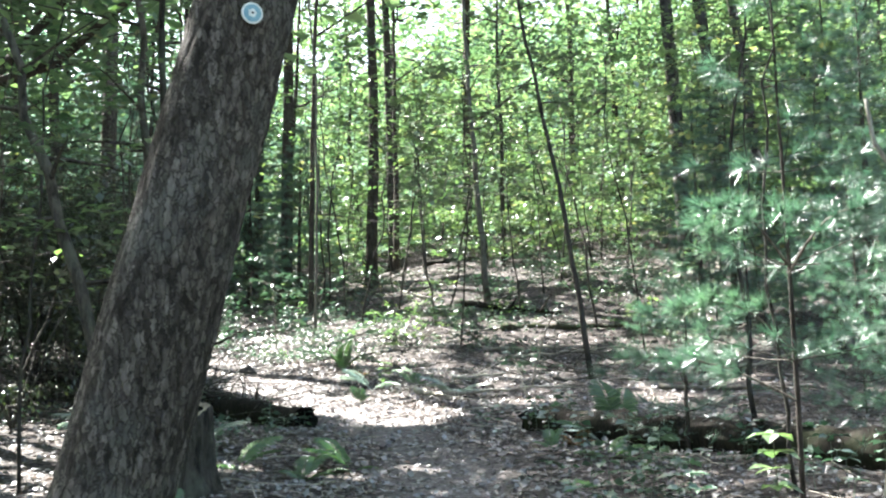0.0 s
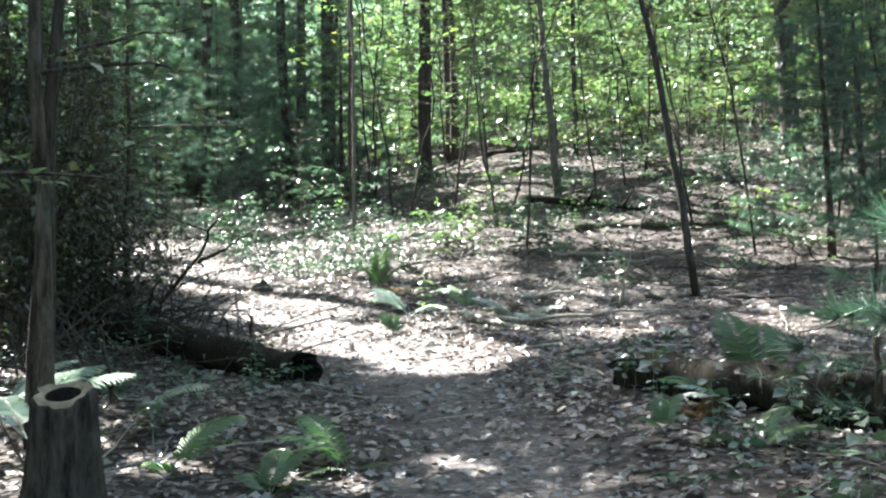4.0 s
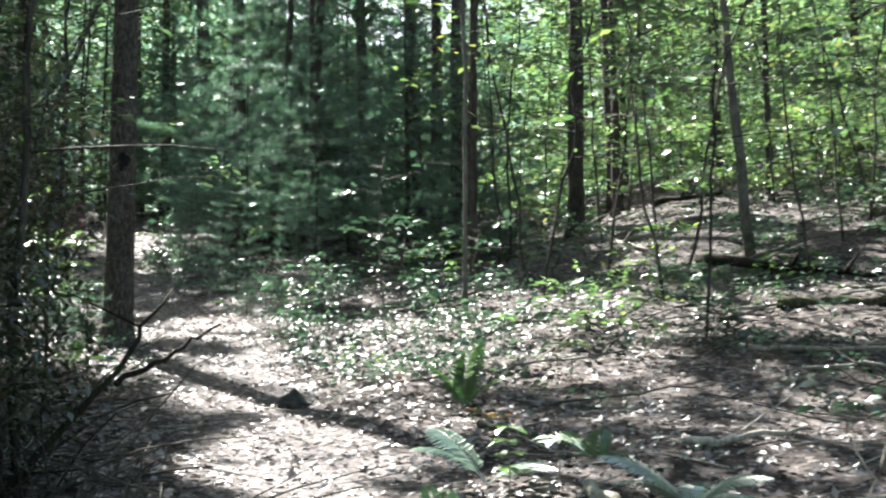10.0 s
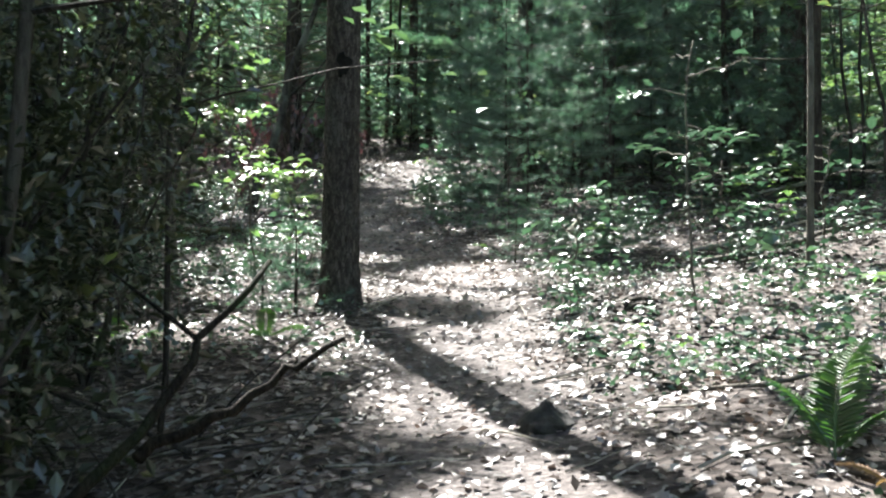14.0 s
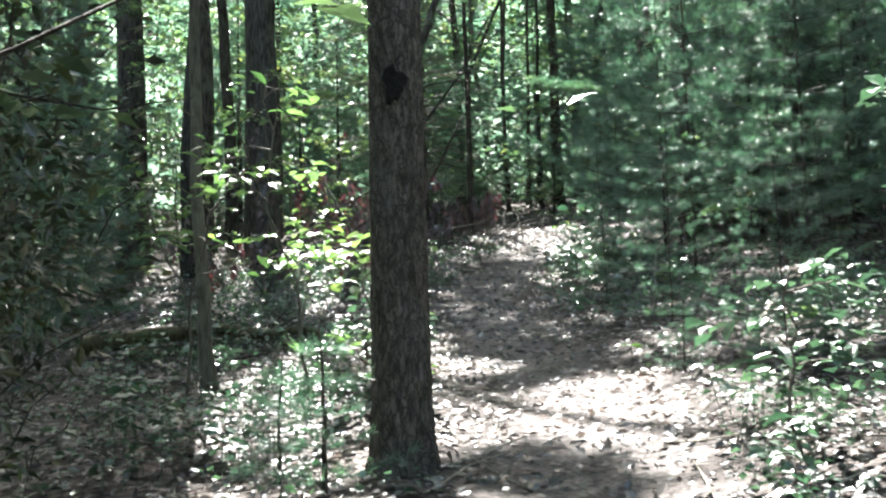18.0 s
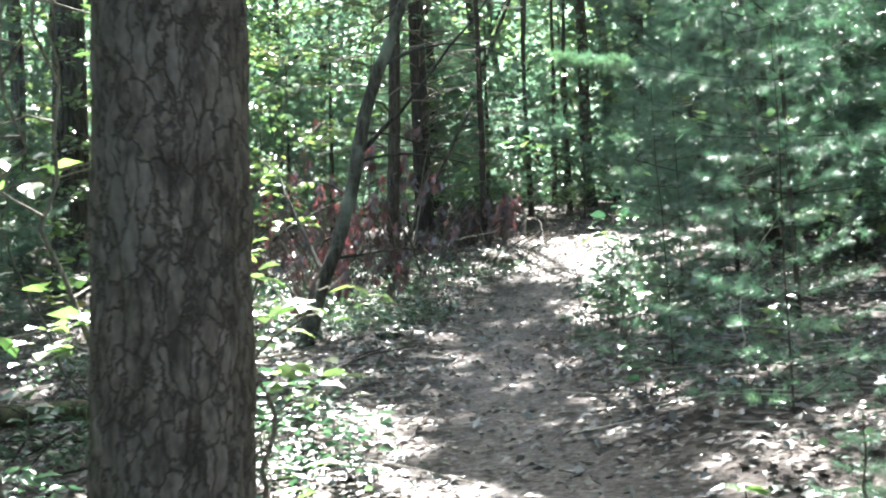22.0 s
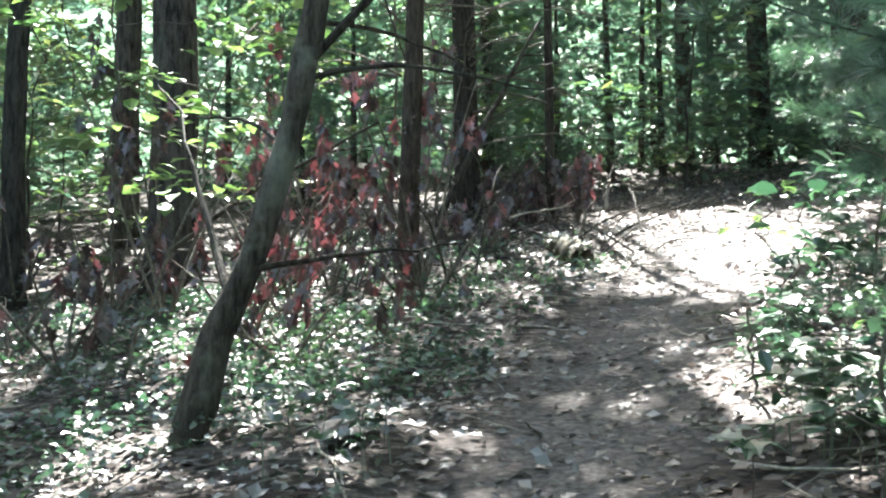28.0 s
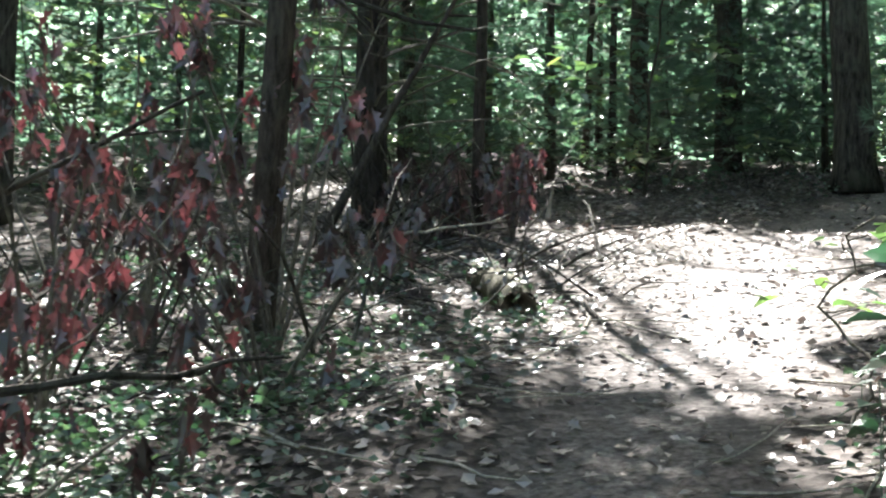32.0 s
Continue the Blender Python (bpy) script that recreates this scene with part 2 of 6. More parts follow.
def ground_mat():
    m, t = mat("forest floor")
    a = t.nodes.new("ShaderNodeAttribute")
    a.attribute_name = "trail"
    fine = noise_of(t, 26.0, 6.0)
    mid = noise_of(t, 5.0, 5.0)
    big = noise_of(t, 0.6, 3.0)
    co = t.nodes.new("ShaderNodeTexCoord")
    vor = node(t, "ShaderNodeTexVoronoi", Scale=17.0, Randomness=1.0)
    t.links.new(co.outputs["Object"], vor.inputs["Vector"])
    litter = ramp(t, vor.outputs["Color"], [(0.1, (0.02, 0.016, 0.014)), (0.45, (0.052, 0.042, 0.038)), (0.7, (0.11, 0.092, 0.085)), (0.95, (0.21, 0.186, 0.176))])
    litter = mixc(t, 0.6, litter, ramp(t, fine, [(0.3, (0.35, 0.33, 0.32)), (0.65, (1, 1, 1))]), "MULTIPLY")
    soil = ramp(t, fine, [(0.3, (0.05, 0.043, 0.041)), (0.48, (0.125, 0.11, 0.107)), (0.72, (0.24, 0.216, 0.212))])
    soil = mixc(t, 0.5, soil, ramp(t, mid, [(0.35, (0.55, 0.52, 0.5)), (0.6, (1, 1, 1))]), "MULTIPLY")
    col = mixc(t, a.outputs["Fac"], litter, soil)
    col = mixc(t, 0.5, col, ramp(t, big, [(0.35, (0.7, 0.68, 0.66)), (0.65, (1.05, 1.03, 1.0))]), "MULTIPLY")
    h = mixc(t, 0.5, fine, vor.outputs["Distance"])
    return finish(m, t, col, 0.95, h, 0.8, 0.03, 0.2)


M_GROUND = ground_mat()
m_, t_ = mat("stone")
M_STONE = finish(m_, t_, ramp(t_, noise_of(t_, 14.0, 6.0), [(0.3, (0.018, 0.017, 0.016)), (0.7, (0.075, 0.07, 0.065))]), 0.9, noise_of(t_, 30.0, 5.0), 0.6)
m_, t_ = mat("marker blue")
M_BLUE = finish(m_, t_, ramp(t_, noise_of(t_, 40.0, 4.0), [(0.3, (0.16, 0.3, 0.4)), (0.7, (0.24, 0.42, 0.52))]), 0.45)
m_, t_ = mat("marker white")
M_WHITE = finish(m_, t_, ramp(t_, noise_of(t_, 60.0, 4.0), [(0.3, (0.55, 0.58, 0.6)), (0.7, (0.75, 0.77, 0.78))]), 0.5)
# near-black, for the tree and stump hollows, rotten log ends and the nail
m_, t_ = mat("near-black")
M_BLACK = finish(m_, t_, ramp(t_, noise_of(t_, 30.0, 5.0), [(0.35, (0.004, 0.0035, 0.003)), (0.7, (0.016, 0.014, 0.012))]), 0.95, noise_of(t_, 40.0, 4.0), 0.8)
m_, t_ = mat("cut wood")
M_CUT = finish(m_, t_, ramp(t_, noise_of(t_, 18.0, 5.0), [(0.3, (0.11, 0.085, 0.062)), (0.7, (0.31, 0.25, 0.185))]), 0.9, noise_of(t_, 35.0, 4.0), 0.5)

# ---- the lie of the land ----
TRAIL = [(0.0, -6.0), (0.0, 0.0), (0.05, 4.0), (0.1, 8.0), (-0.05, 11.5), (-0.9, 14.4), (-2.2, 17.2), (-3.9, 20.2), (-5.1, 22.6), (-6.4, 25.0), (-8.6, 27.6),
         (-10.4, 30.2), (-11.8, 33.2), (-12.7, 36.5), (-13.5, 40.0), (-13.4, 43.0), (-11.5, 48.0), (-8.0, 54.0)]
TX, TY = np.array(TRAIL).T


def trail_x(y):
    return np.interp(y, TY, TX)


def trail_gap(x, y):
    """How far a point lies from the middle of the trail, about."""
    slope = (trail_x(y + 0.5) - trail_x(y - 0.5))
    return np.abs(x - trail_x(y)) / np.sqrt(1 + slope * slope)


def land(x, y):
    """The smooth height of the hillside."""
    x, y = np.asarray(x, float), np.asarray(y, float)
    u, v = np.clip(x, -32, 22) / 20, np.clip(y, -10, 46) / 40
    z = 0.067 + 3.486 * v + 3.909 * v * v - 0.636 * v ** 3 + 0.203 * u - 1.284 * u * v + 0.324 * u * u + 0.698 * u * u * v + 1.517 * u * v * v
    rise = np.clip((y - 20) / 12, 0, 1)
    side = np.clip((x + 5.5) / 6.8, 0, 1)
    z = z + 0.95 * rise * rise * (3 - 2 * rise) * side * side * (3 - 2 * side)
    past = np.maximum(y - 46, 0)
    return z + 5 * (1 - np.exp(-past / 30)) + 0.09 * np.minimum(y + 10, 0)


def rough(x, y):
    x, y = np.asarray(x, float), np.asarray(y, float)
    off = np.clip((trail_gap(x, y) - 0.35) / 0.7, 0, 1)
    bumps = 0.05 * np.sin(1.7 * x + 0.6 * y) * np.sin(1.3 * y - 0.8 * x) + 0.025 * np.sin(4.1 * x + 1.0) * np.sin(3.7 * y + 2 * np.sin(x))
    return bumps * off + 0.06 * off + 0.008 * np.sin(9 * x) * np.sin(8 * y + x)


def gz(x, y):
    return land(x, y) + rough(x, y) - 0.03


# ---- mesh tools ----
rng = np.random.default_rng(7)


class Geo:
    def __init__(self):
        self.v, self.f, self.n = [], [], 0

    def add(self, verts, faces):
        self.v.append(np.asarray(verts, float).reshape(-1, 3))
        self.f.extend([tuple(int(i) + self.n for i in q) for q in faces])
        self.n += len(self.v[-1])
        return self

    def mesh(self, name, smooth=False):
        me = bpy.data.meshes.new(name)
        me.from_pydata(np.concatenate(self.v).tolist() if self.v else [], [], self.f)
        if smooth:
            me.polygons.foreach_set("use_smooth", [True] * len(me.polygons))
        return me


def tube(geo, pts, radii, sides=8, rugged=0.0, seed=0, cap=True, flare=None):
    """A round, tapering, slightly uneven tube along points."""
    pts = np.asarray(pts, float)
    r = np.random.default_rng(seed + 11)
    n = len(pts)
    tan = np.gradient(pts, axis=0)
    tan /= np.linalg.norm(tan, axis=1)[:, None] + 1e-9
    ref = np.array([1.0, 0.0, 0.0]) if abs(tan[0][0]) < 0.8 else np.array([0.0, 0.0, 1.0])
    ang = np.linspace(0, 2 * np.pi, sides, endpoint=False)
    ph = r.uniform(0, 6.28, 6)
    verts = np.zeros((n, sides, 3))
    for i in range(n):
        a = ref - tan[i] * (ref @ tan[i])
        a /= np.linalg.norm(a)
        b = np.cross(tan[i], a)
        k = np.ones(sides)
        if rugged:
            k += rugged * (np.sin(2 * ang + ph[0] + i * 0.11) * 0.5 + np.sin(3 * ang + ph[1] - i * 0.17) * 0.4 + r.normal(0, 0.3, sides))
        if flare is not None:
            k *= 1 + flare[i] * (0.6 + 0.4 * np.sin(4 * ang + ph[2]))
        verts[i] = pts[i] + (np.cos(ang)[:, None] * a + np.sin(ang)[:, None] * b) * (radii[i] * k)[:, None]
    faces = [(i * sides + j, i * sides + (j + 1) % sides, (i + 1) * sides + (j + 1) % sides, (i + 1) * sides + j) for i in range(n - 1) for j in range(sides)]
    if cap:
        faces += [tuple(range(sides))[::-1], tuple((n - 1) * sides + j for j in range(sides))]
    geo.add(verts, faces)
    return geo


RHOMB = (np.array([(0, 0, 0), (0.45, 0.3, 0.07), (1, 0, -0.06), (0.45, -0.3, 0.07), (0.5, 0, 0)]), [(0, 1, 2, 4), (0, 4, 2, 3)])
DIAMOND = (np.array([(0, 0, 0), (0.45, 0.32, 0.07), (1, 0, -0.06), (0.5, -0.3, 0.07)]), [(0, 1, 2, 3)])
OVAL = (np.array([(0, 0, 0), (0.25, 0.22, 0.05), (0.6, 0.27, 0.06), (1, 0, -0.12), (0.6, -0.27, 0.06), (0.25, -0.22, 0.05), (0.25, 0, 0), (0.6, 0, 0)]),
        [(0, 1, 6), (1, 2, 7, 6), (2, 3, 7), (7, 3, 4), (6, 7, 4, 5), (0, 6, 5)])
LOBED = (np.array([(0, 0, 0), (0.2, 0.1, 0), (0.28, 0.34, 0.05), (0.42, 0.16, 0.02), (0.58, 0.38, 0.04), (0.68, 0.15, 0), (1, 0, -0.14), (0.68, -0.15, 0), (0.58, -0.38, 0.04),
                   (0.42, -0.16, 0.02), (0.28, -0.34, 0.05), (0.2, -0.1, 0), (0.3, 0, -0.03), (0.62, 0, -0.04)]),
         [(0, 1, 12), (1, 2, 3, 12), (12, 3, 13), (3, 4, 5, 13), (13, 5, 6), (13, 6, 7), (7, 8, 9, 13), (13, 9, 12), (12, 9, 10, 11), (0, 12, 11)])
NEEDLE = (np.array([(0, 0.5, 0), (1, 0, 0), (0, -0.5, 0)]), [(0, 1, 2)])


def unit(a):
    return a / (np.linalg.norm(a, axis=-1, keepdims=True) + 1e-9)


def scatter(geo, at, way, up, size, width, shape):
    """Lays one leaf of that shape at every point."""
    at, way, up = np.asarray(at), unit(np.asarray(way)), np.asarray(up)
    n = len(at)
    if not n:
        return geo
    side = unit(np.cross(up, way))
    nrm = np.cross(way, side)
    size, width = np.broadcast_to(size, n), np.broadcast_to(width, n)
    t, faces = shape
    v = (at[:, None] + way[:, None] * (t[None, :, 0] * size[:, None])[..., None] + side[:, None] * (t[None, :, 1] * (size * width)[:, None])[..., None]
         + nrm[:, None] * (t[None, :, 2] * size[:, None])[..., None])
    k = len(t)
    base = geo.n
    geo.v.append(v.reshape(-1, 3))
    for f in faces:
        q = np.array(f)[None] + (np.arange(n) * k)[:, None] + base
        geo.f.extend(map(tuple, q.tolist()))
    geo.n += n * k
    return geo


def part(name, geo, material, parent=None, label="", smooth=False, kind=""):
    me = geo.mesh(name, smooth) if isinstance(geo, Geo) else geo
    if not me.materials:
        me.materials.append(material)
    ob = new(name, me)
    if parent is not None:
        ob.parent = parent
    return tagged(ob, label, kind=kind)


def thing(name, x, y, z=None, label="", category="", group="", kind=""):
    ob = new(name)
    ob.empty_display_size = 0.1
    ob.location = (x, y, float(gz(x, y)) if z is None else z)
    return tagged(ob, label, category, group, kind)


# ---- gaps in the canopy, through which the sun reaches the ground ----
GAPS = [(-1.5, 15.8, 1.1), (-0.5, 14.6, 0.8), (-2.5, 18.6, 1.0), (-3.5, 20.4, 1.2), (-5.0, 21.6, 1.1), (-6.2, 24.8, 1.1), (-3.0, 20.8, 1.3), (-2.4, 17.5, 0.9), (-5.7, 24.6, 1.0),
        (-3.0, 22.2, 1.2), (-8.4, 24.6, 1.2), (-9.4, 25.6, 1.0), (-6.4, 25.4, 0.8), (-5.6, 25.0, 0.9), (-13.4, 37.5, 1.4), (-13.1, 36.1, 0.6), (-13.2, 39.6, 1.2), (-15.6, 39.6, 0.9),
        (-12.2, 36.1, 0.9), (-11.8, 36.6, 1.2), (1.0, 33.0, 2.5), (2.0, 23.7, 1.6), (4.3, 21.6, 1.5), (6.5, 32.0, 2.5), (-2.7, 25.1, 1.2), (-9.5, 26.6, 1.0), (-16.2, 32.4, 0.6), (-4.0, 23.8, 1.4), (2.8, 7.7, 1.2), (-14.4, 39.6, 1.2), (-15.0, 40.2, 0.8), (-18.3, 43.6, 1.2), (-3.5, 11.6, 1.2), (-2.8, 10.1, 0.9), (-4.4, 13.3, 0.8), (-1.0, 21.6, 1.2), (-0.5, 24.0, 1.5), (-2.2, 23.0, 1.0), (-4.2, 27.0, 0.8), (0.5, 27.5, 1.5), (-8.0, 33.5, 0.7), (-5.2, 28.6, 0.9), (-6.6, 31.0, 0.6), (-3.6, 29.6, 0.7), (-7.4, 34.0, 0.7), (-6.8, 21.6, 1.0), (-8.6, 39.5, 1.5), (-7.4, 23.6, 1.3), (-8.6, 25.8, 1.0), (-4.8, 31.4, 0.6), (-12.9, 30.0, 0.6), (-10.2, 32.4, 0.9), (-1.6, 34.6, 2.0), (3.5, 26.0, 1.4), (-12.7, 37.0, 1.2), (-20.6, 43.0, 1.6), (-7.4, 31.6, 0.6), (-0.9, 16.6, 0.5), (-1.5, 18.8, 0.5), (-6.3, 27.3, 0.9), (-5.3, 27.6, 0.8), (-9.2, 31.0, 0.5), (-12.6, 35.6, 0.7), (2.8, 6.1, 1.1), (-3.9, 8.6, 0.9), (-4.6, 9.9, 0.8), (-8.1, 24.9, 0.6), (-1.05, 10.6, 0.4), (-2.4, 10.9, 0.5), (1.9, 7.7, 0.4), (-18.6, 46.4, 1.6), (-15.0, 47.6, 1.2), (3.5, 27.0, 1.1), (5.0, 25.0, 0.9), (4.5, 29.5, 1.2), (2.2, 30.5, 1.2), (7.0, 29.5, 1.3), (1.0, 28.0, 0.8), (5.2, 9.3, 1.2), (5.8, 12.4, 1.2), (-1.8, 10.7, 0.35), (-0.3, 11.1, 0.3), (-0.8, 16.7, 0.7), (-0.3, 16.5, 0.4), (-1.9, 9.4, 0.25), (-3.1, 11.2, 0.7), (1.0, 15.6, 0.6), (5.8, 27.4, 1.3), (2.2, 23.1, 0.8), (-4.9, 13.0, 0.5), (-5.4, 11.4, 0.6)]
fleck = np.random.default_rng(23)
for _ in range(85):
    fy = fleck.uniform(5, 36)
    off = fleck.normal(1.2, 5.0)
    if (off > -0.5 and fy > 14) or fy > 21:
        GAPS.append((float(np.interp(fy, TY, TX)) + off, fy, fleck.uniform(0.18, 0.5)))
for _ in range(70):
    fy = fleck.uniform(15, 35)
    GAPS.append((fleck.uniform(-1.5, 9), fy, fleck.uniform(0.15, 0.4) if fy < 22 else fleck.uniform(0.3, 0.85)))
SUNV = np.array(SUN)


def in_gap(p, slack=0.0):
    p = np.asarray(p)
    z = land(p[:, 0], p[:, 1])
    for _ in range(3):
        q = p - SUNV[None] * ((p[:, 2] - z) / SUNV[2])[:, None]
        z = land(q[:, 0], q[:, 1])
    hit = np.zeros(len(p), bool)
    for x, y, r in GAPS:
        hit |= (q[:, 0] - x) ** 2 + (q[:, 1] - y) ** 2 < (r + slack) ** 2
    return hit


# ---- ground ----
def spread(a, b, step, far):
    mid = np.arange(a, b + 1e-6, step)
    grow = np.cumsum(step * 1.35 ** np.arange(1, 60))
    grow = grow[grow < far]
    return np.concatenate([a - grow[::-1], mid, b + grow])


gx, gy = spread(-24, 10, 0.2, 420), spread(-4, 50, 0.2, 420)
XX, YY = np.meshgrid(gx, gy)
ZZ = gz(XX, YY)
nx, ny = len(gx), len(gy)
me = bpy.data.meshes.new("ground")
ii = (np.arange(ny - 1)[:, None] * nx + np.arange(nx - 1)[None]).ravel()
me.from_pydata(np.stack([XX, YY, ZZ], -1).reshape(-1, 3).tolist(), [], np.stack([ii, ii + 1, ii + nx + 1, ii + nx], -1).tolist())
me.polygons.foreach_set("use_smooth", [True] * len(me.polygons))
at_ = me.attributes.new("trail", "FLOAT", "POINT")
wob = 0.18 * np.sin(2.1 * YY) + 0.12 * np.sin(5.3 * YY + 1)
at_.data.foreach_set("value", np.clip(1.25 - (trail_gap(XX, YY) + 0.25 * wob) / 0.62, 0, 1).ravel())
me.materials.append(M_GROUND)
tagged(new("ground", me), "sloping forest floor of brown leaf litter with a worn earth trail", "ground", kind="structure")


# ---- trees ----
def bend_points(h, lean, wobble, n, seed):
    r = np.random.default_rng(seed)
    t = np.linspace(0, 1, n)
    w = np.cumsum(r.normal(0, wobble, (n, 2)), 0) * np.sqrt(t)[:, None]
    return np.stack([lean[0] * h * t + w[:, 0], lean[1] * h * t + w[:, 1], h * t], -1)


def crown_leaves(geo, centers, radius, count, size, r, shape=DIAMOND, base=(0, 0, 0), sun_gaps=True, flat=0.45):
    few = count // 13 + 1
    c = centers[r.integers(0, len(centers), few)] + r.normal(0, 1, (few, 3)) * np.array([radius, radius, radius * flat])
    slope = r.normal(0, 0.22, (few, 2))
    k = r.integers(0, few, count)
    d = r.normal(0, size * 2.0, (count, 2))
    p = c[k] + np.stack([d[:, 0], d[:, 1], (d * slope[k]).sum(1) + r.normal(0, size * 0.25, count)], -1)
    if sun_gaps:
        w = p + np.array(base)
        p = p[~in_gap(w)]
    n = len(p)
    way = r.normal(0, 1, (n, 3)) * (1, 1, 0.35)
    up = r.normal(0, 0.3, (n, 3)) + (0, 0, 1)
    return scatter(geo, p, way, up, size * r.uniform(0.7, 1.35, n), r.uniform(0.85, 1.25, n), shape)


def big_tree(x, y, dia, h=17.0, lean=(0, 0), bark=None, seed=0, crown_from=0.5, crown_r=3.4, leaves=1500, leaf=0.3, limbs=7, name="tree", label="", low_twigs=0, category="tree"):
    """A forest tree: flared trunk, limbs and a loose crown."""
    r = np.random.default_rng(seed + 101)
    z = float(gz(x, y)) - 0.05
    top = thing(name, x, y, z, label or "tall forest tree with furrowed grey-brown bark and a high green crown", category)
    n = 15
    ts = np.linspace(0, 1, n) ** 1.6
    pts = bend_points(h, lean, (0.022 if bark is M_PINEBARK else 0.05) * h / 14 * (1.3 if dia < 0.3 else 0.8), 40, seed)
    pts = np.stack([np.interp(ts, np.linspace(0, 1, 40), pts[:, k]) for k in range(3)], -1)
    rad = dia / 2 * (1 - 0.8 * ts) + 0.01
    g = tube(Geo(), pts, rad, 14, 0.05, seed, flare=0.55 * np.exp(-pts[:, 2] / 0.22))
    part("trunk", g, bark or M_BARK, top, smooth=True)
    ends = []
    for k in range(limbs):
        f = crown_from + (0.97 - crown_from) * (k + r.uniform(0, 0.6)) / limbs
        o = np.array([np.interp(f * h, pts[:, 2], pts[:, j]) for j in range(3)])
        a = k * 2.4 + r.uniform(-0.5, 0.5)
        ln = crown_r * (1.25 - 0.75 * (f - crown_from) / (1 - crown_from + 1e-6)) * r.uniform(0.75, 1.1)
        d = np.array([math.cos(a), math.sin(a), r.uniform(0.25, 0.7)])
        q = np.stack([o + d * ln * s + np.array([0, 0, 0.25 * ln * s * s]) + r.normal(0, 0.06, 3) * (s > 0) for s in np.linspace(0, 1, 6)])
        part("limb", tube(Geo(), q, np.linspace(0.3, 0.05, 6) * dia * (1 - 0.5 * f) + 0.006, 6, 0.05, seed + k), bark or M_BARK, top)
        ends += [q[2], q[3], q[4], q[5], (q[3] + q[5]) / 2 + r.normal(0, 0.5, 3)]
    ends.append(pts[-1])
    for k in range(low_twigs):
        f = r.uniform(0.08, crown_from)
        o = np.array([np.interp(f * h, pts[:, 2], pts[:, j]) for j in range(3)])
        a = r.uniform(0, 6.28)
        ln = r.uniform(0.5, 1.5)
        q = np.stack([o + np.array([math.cos(a), math.sin(a), -0.12 + 0.1 * s]) * ln * s for s in np.linspace(0, 1, 4)])
        part("dead_branch", tube(Geo(), q, np.linspace(0.013, 0.004, 4), 4, 0.1, k), M_TWIG, top)
    if leaves:
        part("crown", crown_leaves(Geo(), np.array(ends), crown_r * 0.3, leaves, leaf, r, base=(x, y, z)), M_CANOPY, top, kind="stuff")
    return top


def sapling(x, y, h, dia, lean=(0, 0), seed=0, leaf_from=0.35, leaves=420, leaf=0.1, spread_r=1.0, material=None, bark=None, label="", name="sapling", twigs=12, shape=RHOMB, base_z=None):
    """An understorey tree: thin stem, fine twigs in layers, flat sprays of leaves."""
    r = np.random.default_rng(seed + 909)
    z = float(gz(x, y)) - 0.04
    top = thing(name, x, y, z, label or "slender understorey sapling with layered green leaves", "sapling")
    pts = bend_points(h, lean, 0.03 if lean == (0, 0) else 0.075, 14, seed)
    part("stem", tube(Geo(), pts, dia / 2 * (1 - 0.75 * np.linspace(0, 1, 14)) + 0.003, 8, 0.04, seed), bark or (M_BARK if seed % 3 else M_SMOOTH), top, smooth=True)
    tw, lv = Geo(), Geo()
    for k in range(twigs):
        f = leaf_from + (1 - leaf_from) * (k + r.uniform(0, 0.7)) / twigs
        o = np.array([np.interp(f * h, pts[:, 2], pts[:, j]) for j in range(3)])
        a = k * 2.4 + r.uniform(-0.4, 0.4)
        ln = spread_r * (1.15 - 0.6 * f) * r.uniform(0.7, 1.2)
        d = np.array([math.cos(a), math.sin(a), r.uniform(0.1, 0.4)])
        s = np.linspace(0, 1, 6)
        q = o + d * ln * s[:, None] + np.array([0, 0, -0.14 * ln]) * (s ** 2)[:, None] + r.normal(0, 0.02, (6, 3)) * s[:, None]
        tube(tw, q, np.linspace(dia * 0.16 + 0.003, 0.002, 6), 4, 0, k, cap=False)
        m = max(4, int(leaves / twigs * r.uniform(0.6, 1.4)))
        side = np.cross(d, (0, 0, 1))
        side /= np.linalg.norm(side) + 1e-9
        few = max(2, m // 10)
        cs, co = r.uniform(0.25, 1.05, few), r.normal(0, 0.34 * ln, few)
        co *= 1.15 - 0.7 * cs
        j = r.integers(0, few, m)
        ss = cs[j] + r.normal(0, 0.09, m)
        off = co[j] + r.normal(0, leaf * 0.9, m)
        p = np.stack([np.interp(ss, s, q[:, i]) for i in range(3)], -1) + d * (np.maximum(ss - 1, 0) * ln)[:, None]
        p = p + side * off[:, None] + r.normal(0, 0.02, (m, 3)) + np.array([0, 0, 1.0]) * (r.normal(0, 0.05, few)[j] - 0.12 * np.abs(off))[:, None]
        way = d[None] * 0.7 + side[None] * np.sign(off)[:, None] + r.normal(0, 0.35, (m, 3)) + np.array([0, 0, -0.15])
        up = np.array([0, 0, 1.0])[None] + r.normal(0, 0.2, (m, 3))
        keep = ~(in_gap(p + (x, y, z)) & (p[:, 2] > 1.7) & (r.random(m) < 0.85))
        p, way, up, m = p[keep], way[keep], up[keep], int(keep.sum())
        scatter(lv, p, way, up, leaf * r.uniform(0.6, 1.3, m), r.uniform(0.9, 1.3, m), shape)
    part("branchwork", tw, bark or M_TWIG, top, kind="stuff")
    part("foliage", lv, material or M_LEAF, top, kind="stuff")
    return top


